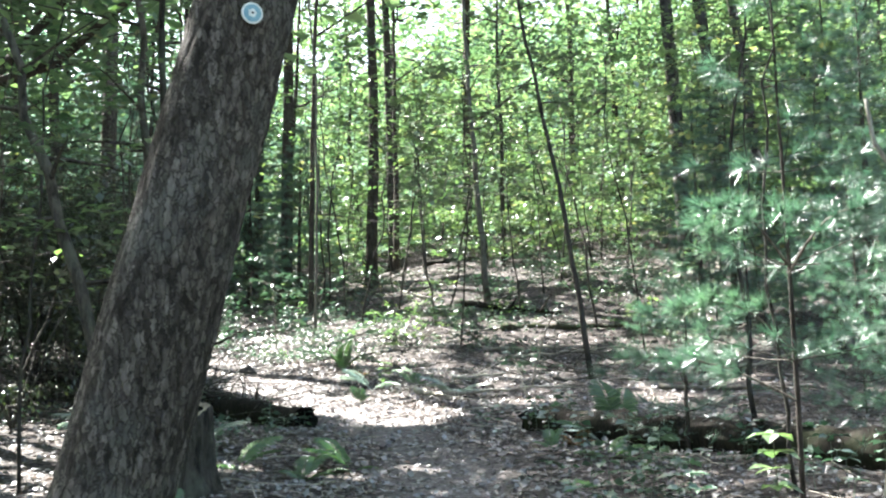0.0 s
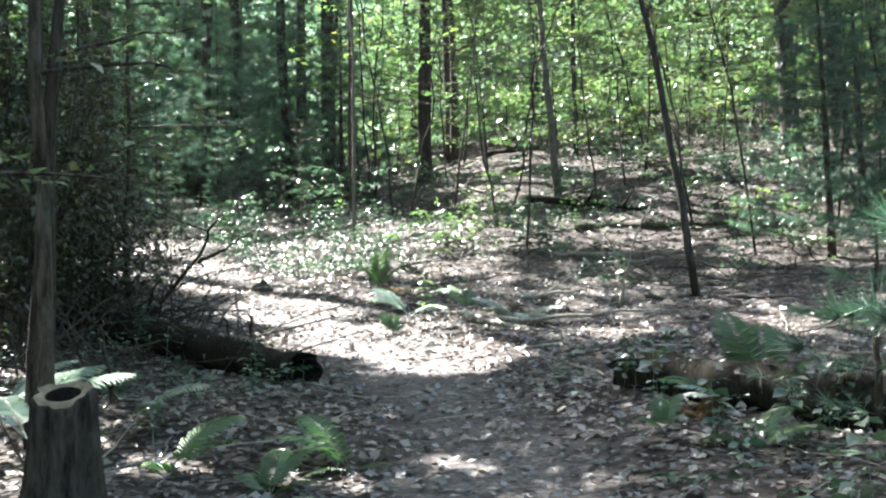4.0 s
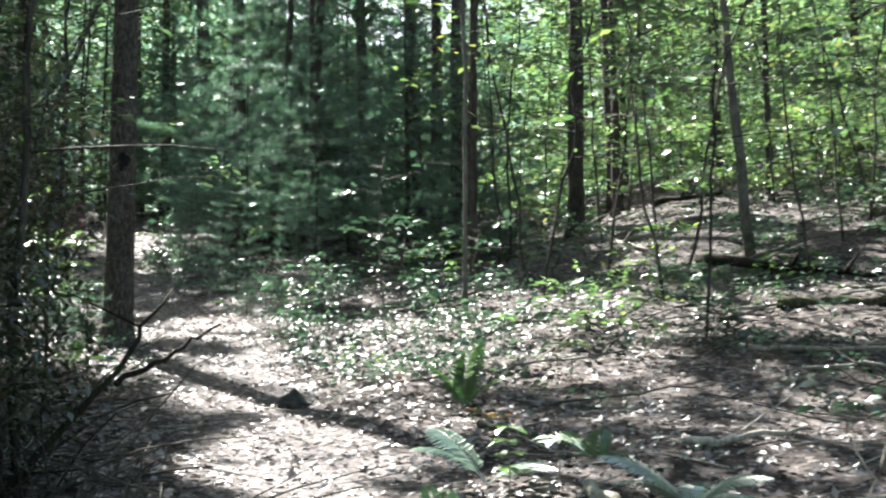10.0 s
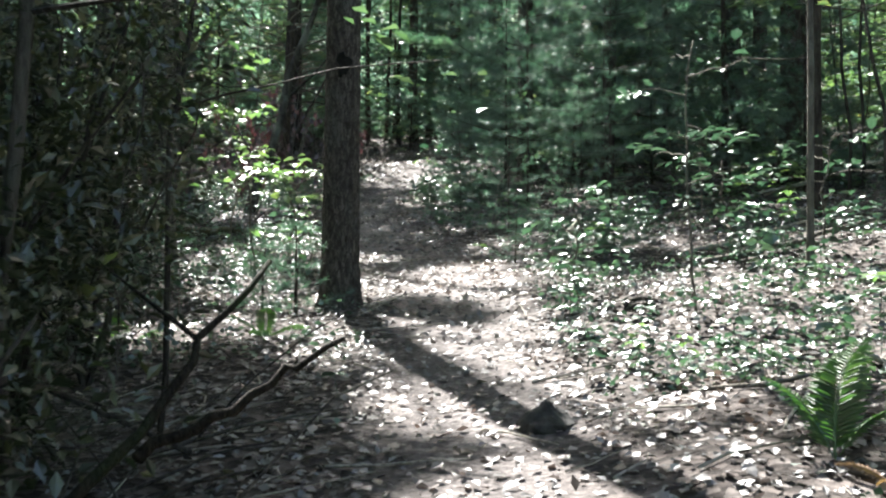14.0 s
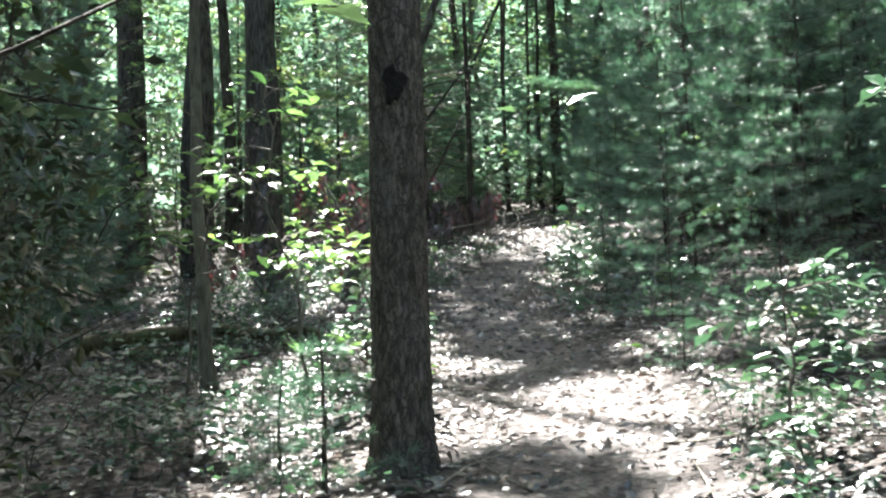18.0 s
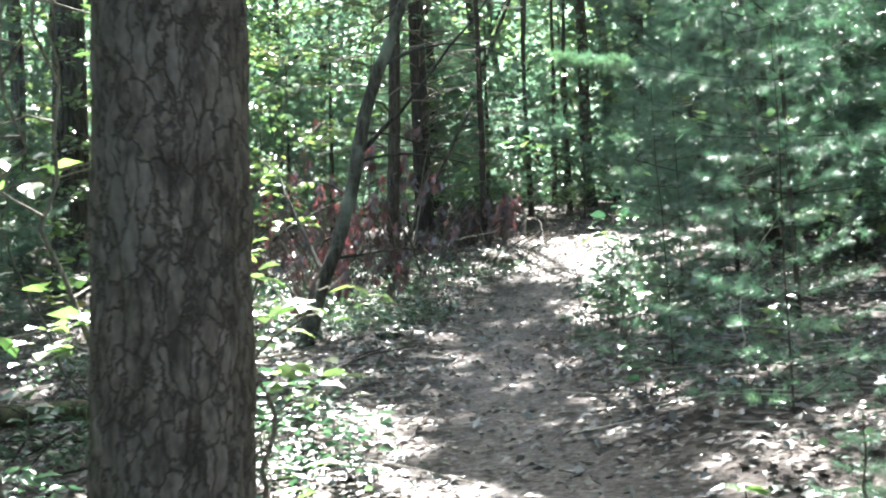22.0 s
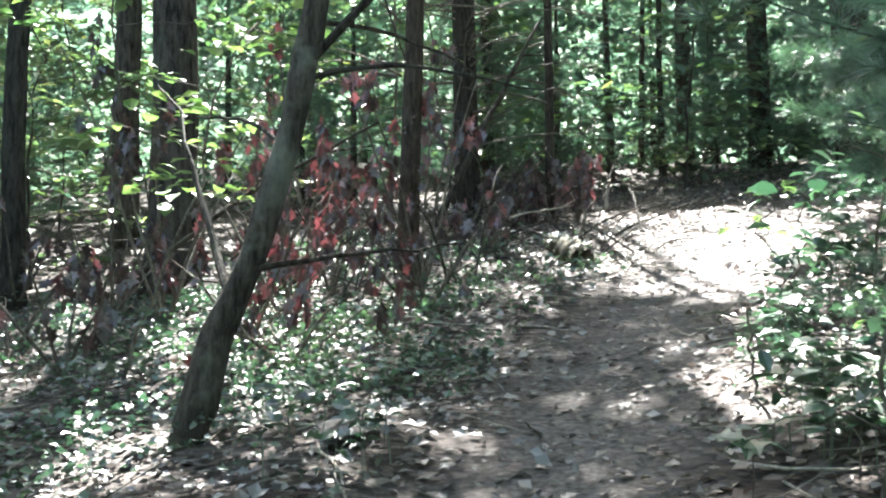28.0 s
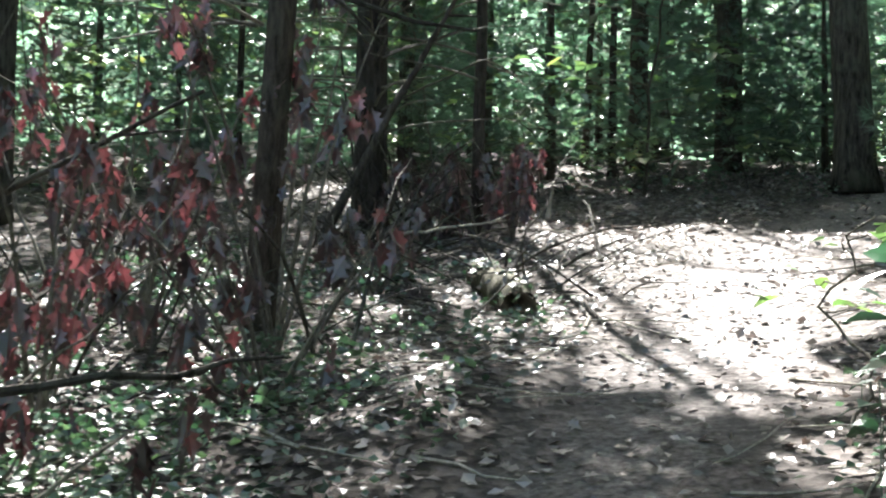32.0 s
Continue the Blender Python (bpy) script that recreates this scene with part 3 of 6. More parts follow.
def pine_mesh(h, r0, seed, needles=14, length=0.1, thick=0.004, whorl=0.32, tuft_gap=0.11, start=0.1, stem_r=0.0):
    """Meshes of a young white pine: stem, boughs, and needles in tufts."""
    r = np.random.default_rng(seed + 55)
    stem = tube(Geo(), bend_points(h, (0, 0), 0.012, 12, seed), np.linspace(stem_r or 0.012 * h + 0.008, 0.004, 12), 8, 0.03, seed)
    br, nd = Geo(), Geo()
    P, W = [], []
    for zz in np.arange(start * h, h, whorl):
        k = r.integers(4, 7)
        a0 = r.uniform(0, 6.28)
        for j in range(k):
            a = a0 + j * 6.28 / k + r.uniform(-0.25, 0.25)
            ln = max(0.12, r0 * (1 - zz / h) ** 0.75 * r.uniform(0.6, 1.15))
            d = np.array([math.cos(a), math.sin(a), r.uniform(-0.05, 0.25)])
            s = np.linspace(0, 1, 5)
            q = np.array([0, 0, zz]) + d * ln * s[:, None] + np.array([0, 0, 0.12 * ln]) * (s ** 2)[:, None]
            tube(br, q, np.linspace(0.003 + 0.003 * ln, 0.0015, 5), 4, 0, j, cap=False)
            side = np.array([-d[1], d[0], 0])
            n = max(2, int(ln / tuft_gap * 1.5))
            ss = np.concatenate([[1.0], r.uniform(0.25, 1, n)])
            off = r.normal(0, 0.27 * ln, len(ss)) * (ss < 1) * (1.25 - 0.7 * ss)
            p = np.stack([np.interp(ss, s, q[:, i]) for i in range(3)], -1) + side * off[:, None]
            w = d[None] + side[None] * np.sign(off)[:, None] * 0.7 * (ss < 1)[:, None] + np.array([0, 0, 0.15])
            P.append(np.repeat(p, needles, 0)), W.append(np.repeat(unit(w), needles, 0))
    P, W = np.concatenate(P), np.concatenate(W)
    n = len(P)
    way = W * 0.75 + r.normal(0, 0.5, (n, 3))
    scatter(nd, P - W * 0.02 + W * r.uniform(0, 0.05, n)[:, None], way, r.normal(0, 1, (n, 3)), length * r.uniform(0.75, 1.2, n), thick / length, NEEDLE)
    return stem.mesh("stem", True), br.mesh("boughs"), nd.mesh("needles")


def pine(meshes, x, y, turn=0.0, size=1.0, label="young white pine with soft blue-green needle tufts", lean=(0, 0)):
    top = thing("young_pine", x, y, float(gz(x, y)) - 0.03, label, "pine", "young pines")
    top.rotation_euler = (lean[0], lean[1], turn)
    top.scale = (size, size, size)
    for nm, me, m in zip(("stem", "branchwork", "needle_foliage"), meshes, (M_PINEBARK, M_BARK, M_NEEDLE)):
        part(nm, me, m, top, kind="stuff" if nm != "stem" else "")
    return top


# the great leaning oak with the trail marker
def oak_with_marker():
    x, y = -1.55, 5.02
    z = float(gz(x, y)) - 0.05
    top = thing("leaning_oak", x, y, z, "thick leaning oak with furrowed grey bark and a blue trail marker", "tree")
    s = np.linspace(0, 1, 60)
    h = 13.0
    pts = np.stack([0.252 * h * s - 0.3 * s * s, 0.02 * h * s, h * s], -1)
    rad = 0.262 * (1 - 0.62 * s)
    fl = 0.6 * np.exp(-pts[:, 2] / 0.2)
    sides = 90
    # finer rings low down, with ridged bark
    zz = np.concatenate([np.arange(0, 4.6, 0.035), np.linspace(4.6, h, 24)])
    cen = np.stack([np.interp(zz, pts[:, 2], pts[:, k]) for k in range(3)], -1)
    rr = np.interp(zz, pts[:, 2], rad) * (1 + np.interp(zz, pts[:, 2], fl) * 0.7)
    ang = np.linspace(0, 2 * np.pi, sides, endpoint=False)
    ridge, tones = np.ones((len(zz), sides)), np.full((len(zz), sides), 0.5)
    lump = np.zeros((len(zz), sides))
    for i, q in enumerate(zz):
        for j, a in enumerate(ang):
            lump[i, j] = noise.noise(Vector((math.cos(a) * 1.6, math.sin(a) * 1.6, q * 1.7)))
            if q < 4.6:
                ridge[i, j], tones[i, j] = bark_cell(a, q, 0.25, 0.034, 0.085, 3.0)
    k = rr[:, None] + 0.01 * np.minimum(ridge * 1.6, 1.0) + 0.005 * tones + 0.016 * lump - 0.012
    v = cen[:, None] + np.stack([np.cos(ang)[None] * k, np.sin(ang)[None] * k, np.zeros_like(k)], -1)
    n = len(zz)
    f = [(i * sides + j, i * sides + (j + 1) % sides, (i + 1) * sides + (j + 1) % sides, (i + 1) * sides + j) for i in range(n - 1) for j in range(sides)]
    trunk = part("trunk", Geo().add(v, f), M_OAKBARK, top, smooth=True)
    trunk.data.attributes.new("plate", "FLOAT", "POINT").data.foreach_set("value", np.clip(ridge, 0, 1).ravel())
    trunk.data.attributes.new("tone", "FLOAT", "POINT").data.foreach_set("value", tones.ravel())
    r = np.random.default_rng(5)
    ends = []
    for i in range(6):
        o = np.array([np.interp(8 + i, pts[:, 2], pts[:, j]) for j in range(3)])
        a = i * 2.4
        q = np.stack([o + np.array([math.cos(a), math.sin(a), 0.5]) * 3.4 * w for w in np.linspace(0, 1, 5)])
        part("limb", tube(Geo(), q, np.linspace(0.09, 0.02, 5), 7, 0.05, i), M_BARK, top)
        ends += [q[2], q[3], q[4]]
    part("crown", crown_leaves(Geo(), np.array(ends), 1.1, 1600, 0.28, r, base=(x, y, z)), M_CANOPY, top, kind="stuff")
    return x, y, z, cen, rr


def stump():
    top = thing("stump", -1.93, 9.4, None, "weathered hollow tree stump, grey and split, beside the trail", "stump")
    sides, H = 44, 0.64
    ang = np.linspace(0, 2 * np.pi, sides, endpoint=False)
    rows = []
    r = np.random.default_rng(3)
    for zq in np.linspace(-0.1, H, 14):
        k = 0.132 + 0.13 * math.exp(-max(zq, 0) / 0.2) * (0.7 + 0.3 * np.sin(4 * ang)) + 0.008 * np.sin(11 * ang) + 0.01 * np.sin(5 * ang + 1) + r.normal(0, 0.003, sides)
        zt = zq + 0.012 * np.sin(2 * ang + 1.2) * max(zq, 0) / H
        rows.append(np.stack([np.cos(ang) * k, np.sin(ang) * k, zt], -1))
    outer = np.array(rows)
    outer[..., 2] += 0.42 * outer[..., 1] * np.clip(outer[..., 2] / H, 0, 1) ** 3
    rim = outer[-1] * np.array([0.88, 0.88, 1]) + (0, 0, 0.014)
    edge = np.stack([np.cos(ang) * 0.08, np.sin(ang) * 0.07, outer[-1][:, 2] * 0 + H + 0.42 * np.sin(ang) * 0.07 + 0.006], -1)
    quads = lambda n: [(i * sides + j, i * sides + (j + 1) % sides, (i + 1) * sides + (j + 1) % sides, (i + 1) * sides + j) for i in range(n - 1) for j in range(sides)]
    part("bark", Geo().add(np.concatenate([outer, rim[None]]), quads(len(outer) + 1)), M_BARK, top, smooth=True)
    part("rim", Geo().add(np.stack([rim, (rim + edge) / 2 + (0, 0, 0.008), edge]), quads(3)), M_CUT, top, "pale weathered wooden rim", smooth=True)
    v = np.stack([edge + (0, 0, 0.001), edge * (0.9, 0.9, 1) - (0, 0, 0.06), edge * (0.8, 0.8, 1) - (0, 0, 0.2), edge * (0.4, 0.4, 1) - (0, 0, 0.24)])
    part("hollow", Geo().add(v, quads(4) + [tuple(3 * sides + j for j in range(sides))]), M_BLACK, top, "dark rotten hollow", smooth=True)


def log(name, a, b, r0, r1, material, label, seed, sink=0.45, ends=True, cap_label="broken log end"):
    """A fallen log from a to b on the ground."""
    n = 22
    s = np.linspace(0, 1, n)
    x, y = a[0] + (b[0] - a[0]) * s, a[1] + (b[1] - a[1]) * s
    rad = r0 + (r1 - r0) * s
    z0, z1 = float(gz(*a)) + r0 * (1 - sink), float(gz(*b)) + r1 * (1 - sink)
    z = np.maximum(z0 + (z1 - z0) * s, gz(x, y) + rad * 0.25)
    top = thing(name, a[0], a[1], z0, label, "log")
    pts = np.stack([x - a[0], y - a[1], z - z0], -1) + np.random.default_rng(seed).normal(0, 0.008, (n, 3))
    fine = np.linspace(0, 1, 90)
    line = np.stack([np.interp(fine, s, pts[:, k]) for k in range(3)], -1)
    body = tube(Geo(), line, np.interp(fine, s, rad), 32, 0.0, seed, cap=False)
    v = body.v[0].reshape(90, 32, 3)
    for i in range(90):
        for j in range(32):
            q = Vector(v[i, j]) + Vector((seed, 0, 0))
            k = 1 + 0.26 * noise.noise(q * 2.6) + 0.16 * noise.noise(q * 7.0) + 0.08 * noise.noise(q * 21.0)
            v[i, j] = line[i] + (v[i, j] - line[i]) * k
    body.v[0] = v.reshape(-1, 3)
    part("log_body", body, material, top, smooth=True)
    r = np.random.default_rng(seed + 31)
    for name_, m_, count, size in (("fallen_leaves", M_LITTER, 90, (0.04, 0.09)), ("moss", M_LOW, 260, (0.015, 0.04))):
        f, ang = r.uniform(0, 1, count), r.normal(0, 0.8, count)
        d = unit(pts[-1] - pts[0])
        u = unit(np.cross(d, (0, 0, 1)))
        w = np.cross(u, d)
        out = u * np.sin(ang)[:, None] + w * np.cos(ang)[:, None]
        p = np.stack([np.interp(f, s, pts[:, k]) for k in range(3)], -1) + out * (np.interp(f, s, rad) * 1.08)[:, None]
        part(name_, scatter(Geo(), p, r.normal(0, 1, (count, 3)), out + r.normal(0, 0.3, (count, 3)), r.uniform(*size, count), r.uniform(0.8, 1.3, count), RHOMB), m_, top, kind="stuff")
    for k, (i, rr) in enumerate(((0, r0), (n - 1, r1))):
        g = Geo()
        ang = np.linspace(0, 2 * np.pi, 24, endpoint=False)
        d = unit(pts[1] - pts[0])
        u = unit(np.cross(d, (0, 0, 1)))
        w = np.cross(u, d)
        rows = []
        rr_ = np.random.default_rng(seed + k)
        for q, push in ((1.04, 0.02), (0.8, -0.05), (0.5, -0.16), (0.1, -0.1)):
            rows.append(pts[i] + (np.cos(ang)[:, None] * u + np.sin(ang)[:, None] * w) * rr * 0.94 * q + d * (push * (1 if i else -1)) + rr_.normal(0, 0.028, (24, 1)) * d)
        v = np.array(rows)
        f = [(p * 24 + j, p * 24 + (j + 1) % 24, (p + 1) * 24 + (j + 1) % 24, (p + 1) * 24 + j) for p in range(3) for j in range(24)] + [tuple(72 + j for j in range(24))]
        part("log_end", g.add(v, f), M_BLACK if material is M_ROT else M_CUT, top, cap_label)
    return top


def plated_trunk(tree_ob, height, dia, lean, fine_to, sides=90, step=0.03):
    """A straight trunk whose bark is broken into raised plates."""
    zz = np.concatenate([np.arange(0, fine_to, step), np.linspace(fine_to, height, 30)])
    ang = np.linspace(0, 2 * np.pi, sides, endpoint=False)
    v, plate, tones = np.zeros((len(zz), sides, 3)), np.ones((len(zz), sides)), np.full((len(zz), sides), 0.5)
    for i, q in enumerate(zz):
        r0 = dia / 2 * (1 - 0.75 * q / height) + 0.01
        flare = 0.5 * math.exp(-q / 0.2)
        for j, a in enumerate(ang):
            k = 0.0
            if q <= fine_to:
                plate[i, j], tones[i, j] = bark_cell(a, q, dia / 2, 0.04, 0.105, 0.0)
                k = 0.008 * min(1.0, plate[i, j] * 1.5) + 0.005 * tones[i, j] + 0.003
            rr = r0 * (1 + flare * (0.55 + 0.45 * math.sin(4 * a + 1))) + k - 0.008
            v[i, j] = (lean[0] * q + math.cos(a) * rr, lean[1] * q + math.sin(a) * rr, q)
    n = len(zz)
    f = [(i * sides + j, i * sides + (j + 1) % sides, (i + 1) * sides + (j + 1) % sides, (i + 1) * sides + j) for i in range(n - 1) for j in range(sides)]
    old = next(o for o in tree_ob.children if o.name.startswith("trunk"))
    old.data = Geo().add(v, f).mesh("trunk", True)
    old.data.materials.append(M_PLATE)
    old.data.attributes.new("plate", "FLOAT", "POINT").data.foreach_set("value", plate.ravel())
    old.data.attributes.new("tone", "FLOAT", "POINT").data.foreach_set("value", tones.ravel())


ox, oy, oz, ocen, orad = oak_with_marker()
stump()
log("rotten_log", (-1.5, 13.25), (-6.1, 18.2), 0.145, 0.17, M_ROT, "dark rotting log lying beside the trail", 4)
log("fallen_log", (0.9, 12.95), (4.3, 9.3), 0.16, 0.2, M_ROT, "mossy dark fallen log under ferns", 6)
log("mossy_log", (-14.0, 36.3), (-14.85, 37.1), 0.12, 0.11, M_MOSSLOG, "short moss-grown log at the edge of the trail", 8)

# the tree beside the trail with a black hollow
main = big_tree(-6.42, 22.94, 0.31, 19, (0.004, 0.004), M_PINEBARK, 21, 0.45, 4.6, 6500, 0.3, label="straight dark-barked tree beside the trail with a black hollow", name="trail_tree")
plated_trunk(main, 19, 0.315, (0.004, 0.004), 4.6)

TREES = [(-17.5, 34.2, 0.46, M_BARK, (0.008, 0.008)), (-20.9, 34.0, 0.62, M_BARK, (-0.02, -0.02)), (-15.1, 35.0, 0.17, M_PINEBARK, (0.025, 0.025)),
         (-17.4, 39.0, 0.32, M_PINEBARK, (-0.005, 0)), (-14.05, 44.0, 0.46, M_BARK, (-0.02, 0)), (-16.6, 46.4, 0.3, M_PINEBARK, (0, 0)), (6.1, 30.3, 0.4, M_BARK, (-0.02, 0)),
         (7.3, 30.8, 0.32, M_BARK, (-0.03, 0)), (8.4, 31.0, 0.28, M_BARK, (-0.03, 0)), (-1.5, 37.1, 0.3, M_BARK, (0, 0)), (6.8, 29.2, 0.3, M_BARK, (-0.02, 0)),
         (-1.9, 32.0, 0.29, M_PINEBARK, (0, 0)), (-4.3, 33.0, 0.35, M_PINEBARK, (0.01, 0)), (-7.4, 33.3, 0.22, M_PINEBARK, (0, 0)), 
         (-5.9, 38.6, 0.3, M_PINEBARK, (0, 0)), (-3.0, 27.5, 0.11, M_PINEBARK, (0.01, 0)), (-7.7, 38.2, 0.3, M_BARK, (0, 0)), (-5.8, 36.5, 0.3, M_BARK, (-0.03, 0)),
         (-10.2, 36.6, 0.33, M_PINEBARK, (-0.04, 0.02)), (-8.6, 39.0, 0.25, M_PINEBARK, (-0.08, 0)), (-22.1, 38.0, 0.28, M_BARK, (0, 0)), (-18.4, 33.0, 0.22, M_BARK, (0, 0)),
         (-18.2, 46.8, 0.3, M_PINEBARK, (0, 0)), (-21.7, 45.4, 0.2, M_PINEBARK, (0, 0)), (-19.2, 35.6, 0.34, M_BARK, (0.01, 0)), (-23.1, 34.7, 0.28, M_BARK, (-0.05, -0.05)),
         (-21.9, 37.0, 0.38, M_BARK, (0, 0)), (-12.6, 50.0, 0.3, M_PINEBARK, (0, 0))]
for k, (x, y, d, b, ln) in enumerate(TREES):
    big_tree(x, y, d, 13 + 22 * d + (k % 3), ln, b, k, 0.42 if d < 0.3 else 0.5, 3.2 + 3 * d, 3300, 0.3, 6, low_twigs=6 if b is M_PINEBARK else 0)
THIN = [(-16.3, 39.3, 0.11, (-0.015, -0.01)), (-21.4, 44.9, 0.12, (0, 0)), (-19.7, 46.6, 0.1, (0, 0)), (-19.2, 46.9, 0.1, (0, 0)), (-18.8, 45.1, 0.1, (0, 0)), (-17.9, 45.3, 0.1, (0, 0)),
        (-7.3, 33.0, 0.16, (0, 0)), (1.7, 33.9, 0.12, (0, 0)), (-1.4, 35.7, 0.18, (0, 0)), (-8.8, 35.7, 0.2, (0, 0)), (-4.9, 36.7, 0.2, (0.05, 0)), (-2.6, 24.6, 0.045, (0.005, 0)), (-9.9, 24.95, 0.105, (-0.02, -0.02))]
for k, (x, y, d, ln) in enumerate(THIN):
    big_tree(x, y, d, 9.5, ln, M_SMOOTH if k > 10 else M_PINEBARK, 60 + k, 0.6, 1.3, 250, 0.2, 4, low_twigs=5, label="thin straight young tree with bare lower stem", name="slender_tree")

# added dense-crowned trees, mostly out of view, placed to shade the thicket and trail
for k, (x, y) in enumerate([(-8.4, 15.2), (-7.4, 12.2), (-10.2, 18.6), (-11.6, 14.4), (-9.4, 21.6), (-6.3, 15.6), (-5.7, 13.3)]):
    big_tree(x, y, 0.3, 13, (0, 0), M_PINEBARK, 170 + k, 0.25, 3.4, 2800, 0.26, 8, low_twigs=8)
# trees that close the wood all round, and their canopy
r_ = np.random.default_rng(77)
placed = [(t[0], t[1]) for t in TREES + THIN] + [(-6.42, 22.94), (-1.47, 5.1)]
k = 0
for _ in range(4000):
    x, y = r_.uniform(-42, 26), r_.uniform(-14, 66)
    if trail_gap(x, y) < 3.2 or min((x - a) ** 2 + (y - b) ** 2 for a, b in placed) < 11:
        continue
    if -27 < x < 13 and 0 < y < 45 and not (x < -9 and y < 16):
        continue
    placed.append((x, y))
    near = -34 < x < 14 and 0 < y < 58
    big_tree(x, y, r_.uniform(0.2, 0.42), r_.uniform(14, 20), (r_.normal(0, 0.02), r_.normal(0, 0.02)), M_BARK if r_.random() < 0.6 else M_PINEBARK, 200 + k, 0.2 if y > 40 else 0.4,
             r_.uniform(2.8, 4.0), 1100 if near else 500, 0.34 if near else 0.5, 6)
    k += 1
    if k > 80:
        break

# understorey: bent and forked saplings beside the trail
sapling(2.1, 17.6, 7.5, 0.085, (-0.15, 0.02), 1, 0.55, 260, 0.11, 1.0, label="thin dark sapling leaning over the slope", bark=M_BARK)
sapling(0.97, 26.7, 9.0, 0.15, (-0.1, 0.0), 2, 0.42, 420, 0.13, 1.4, label="slender forked sapling on the slope", bark=M_SMOOTH)
r_ = np.random.default_rng(31)
k = 0
for _ in range(9000):
    x, y = r_.uniform(-34, 16), r_.uniform(20, 56)
    gap = x - float(trail_x(y))
    if abs(gap) < 2.4 or (y < 34 and -2 < gap < 12 + 0.2 * y) or (-18 < x < -8 and y < 37.5) or (y < 27 and x > -12) or (-13 < x < -4 and y < 32):
        continue
    if min((x - a) ** 2 + (y - b) ** 2 for a, b in placed) < 1.0:
        continue
    placed.append((x, y))
    near = y < 42 and x > -26
    sapling(x, y, r_.uniform(3.0, 8.5), r_.uniform(0.018, 0.045), (r_.normal(0, 0.1), r_.normal(0, 0.1)), 300 + k, r_.uniform(0.05, 0.3), 850 if near else 480, r_.uniform(0.11, 0.15) if near else 0.19,
            r_.uniform(1.1, 1.8), M_LIME if r_.random() < 0.35 else M_LEAF, twigs=16, shape=DIAMOND)
    k += 1
    if k > 125:
        break

for k in range(34):
    x, y = r_.uniform(-9.5, 9.5), r_.uniform(30.5, 37.0)
    if trail_gap(x, y) < 2.6 or min((x - a) ** 2 + (y - b) ** 2 for a, b in placed) < 0.8 or (x < -3.5 and y < 32):
        continue
    placed.append((x, y))
    sapling(x, y, r_.uniform(3.0, 7.0), r_.uniform(0.014, 0.028), (r_.normal(0, 0.12), r_.normal(0, 0.1)), 520 + k, r_.uniform(0.06, 0.25), 800, r_.uniform(0.1, 0.15), r_.uniform(1.2, 1.8),
            M_LIME if r_.random() < 0.45 else M_LEAF, twigs=15, shape=DIAMOND)

# leafy bushes and low saplings that close the view up the slope
r_ = np.random.default_rng(91)
for k in range(70):
    x, y = r_.uniform(-9, 13), r_.uniform(33.0, 42)
    if trail_gap(x, y) < 3.0 or min((x - a) ** 2 + (y - b) ** 2 for a, b in placed) < 0.5:
        continue
    placed.append((x, y))
    sapling(x, y, r_.uniform(1.4, 4.2), r_.uniform(0.02, 0.035), (r_.normal(0, 0.1), r_.normal(0, 0.1)), 620 + k, 0.08, 620, r_.uniform(0.12, 0.17), r_.uniform(1.0, 1.6),
            M_LIME if r_.random() < 0.3 else M_LEAF, M_BARK, "leafy young sapling on the wooded slope", "sapling", 12, DIAMOND)

# understorey trees on the slope whose leaf sprays hang before the wood
r_ = np.random.default_rng(63)
SPRAYS = [(0.3, 22.6, 5.6), (3.5, 21.4, 6.2), (5.4, 24.2, 6.0), (-1.0, 27.2, 5.8), (4.6, 18.6, 5.4), (6.8, 20.8, 6.0), (-0.4, 30.4, 6.0), (2.7, 28.2, 6.2), (7.6, 26.4, 6.4), (-2.9, 29.2, 5.2), (3.9, 31.6, 5.6), (1.6, 25.2, 5.0)]
SPRAYS += [(-2.2 + 10.5 * (k % 6) / 5 + r_.normal(0, 0.7), 23.5 + 3.1 * (k // 6) + r_.normal(0, 0.8), r_.uniform(4.2, 8.0)) for k in range(17)]
for k, (x, y, h) in enumerate(SPRAYS):
    sapling(x, y, h, 0.03 + 0.003 * (k % 5), (r_.normal(0, 0.12), r_.normal(0, 0.06)), 700 + k, 0.36 + 0.03 * (k % 4), 620, 0.13 + 0.01 * (k % 4), 1.9, M_LIME if k % 4 == 1 else M_LEAF, M_BARK,
            "slender understorey tree with spreading sprays of green leaves", twigs=9 + k % 5, shape=OVAL if y < 25 else RHOMB)

# leafy saplings closing the wood on the far side of the hollow
r_ = np.random.default_rng(57)
for k in range(46):
    x, y = r_.uniform(-33, -18), r_.uniform(22, 42)
    if min((x - a) ** 2 + (y - b) ** 2 for a, b in placed) < 0.6 or (x > -22 and y > 31.5):
        continue
    placed.append((x, y))
    sapling(x, y, r_.uniform(2.5, 8.0), r_.uniform(0.018, 0.035), (r_.normal(0, 0.1), r_.normal(0, 0.1)), 1020 + k, 0.08, 560, r_.uniform(0.14, 0.2), r_.uniform(1.2, 1.9), M_LEAF, M_BARK, twigs=14, shape=DIAMOND)

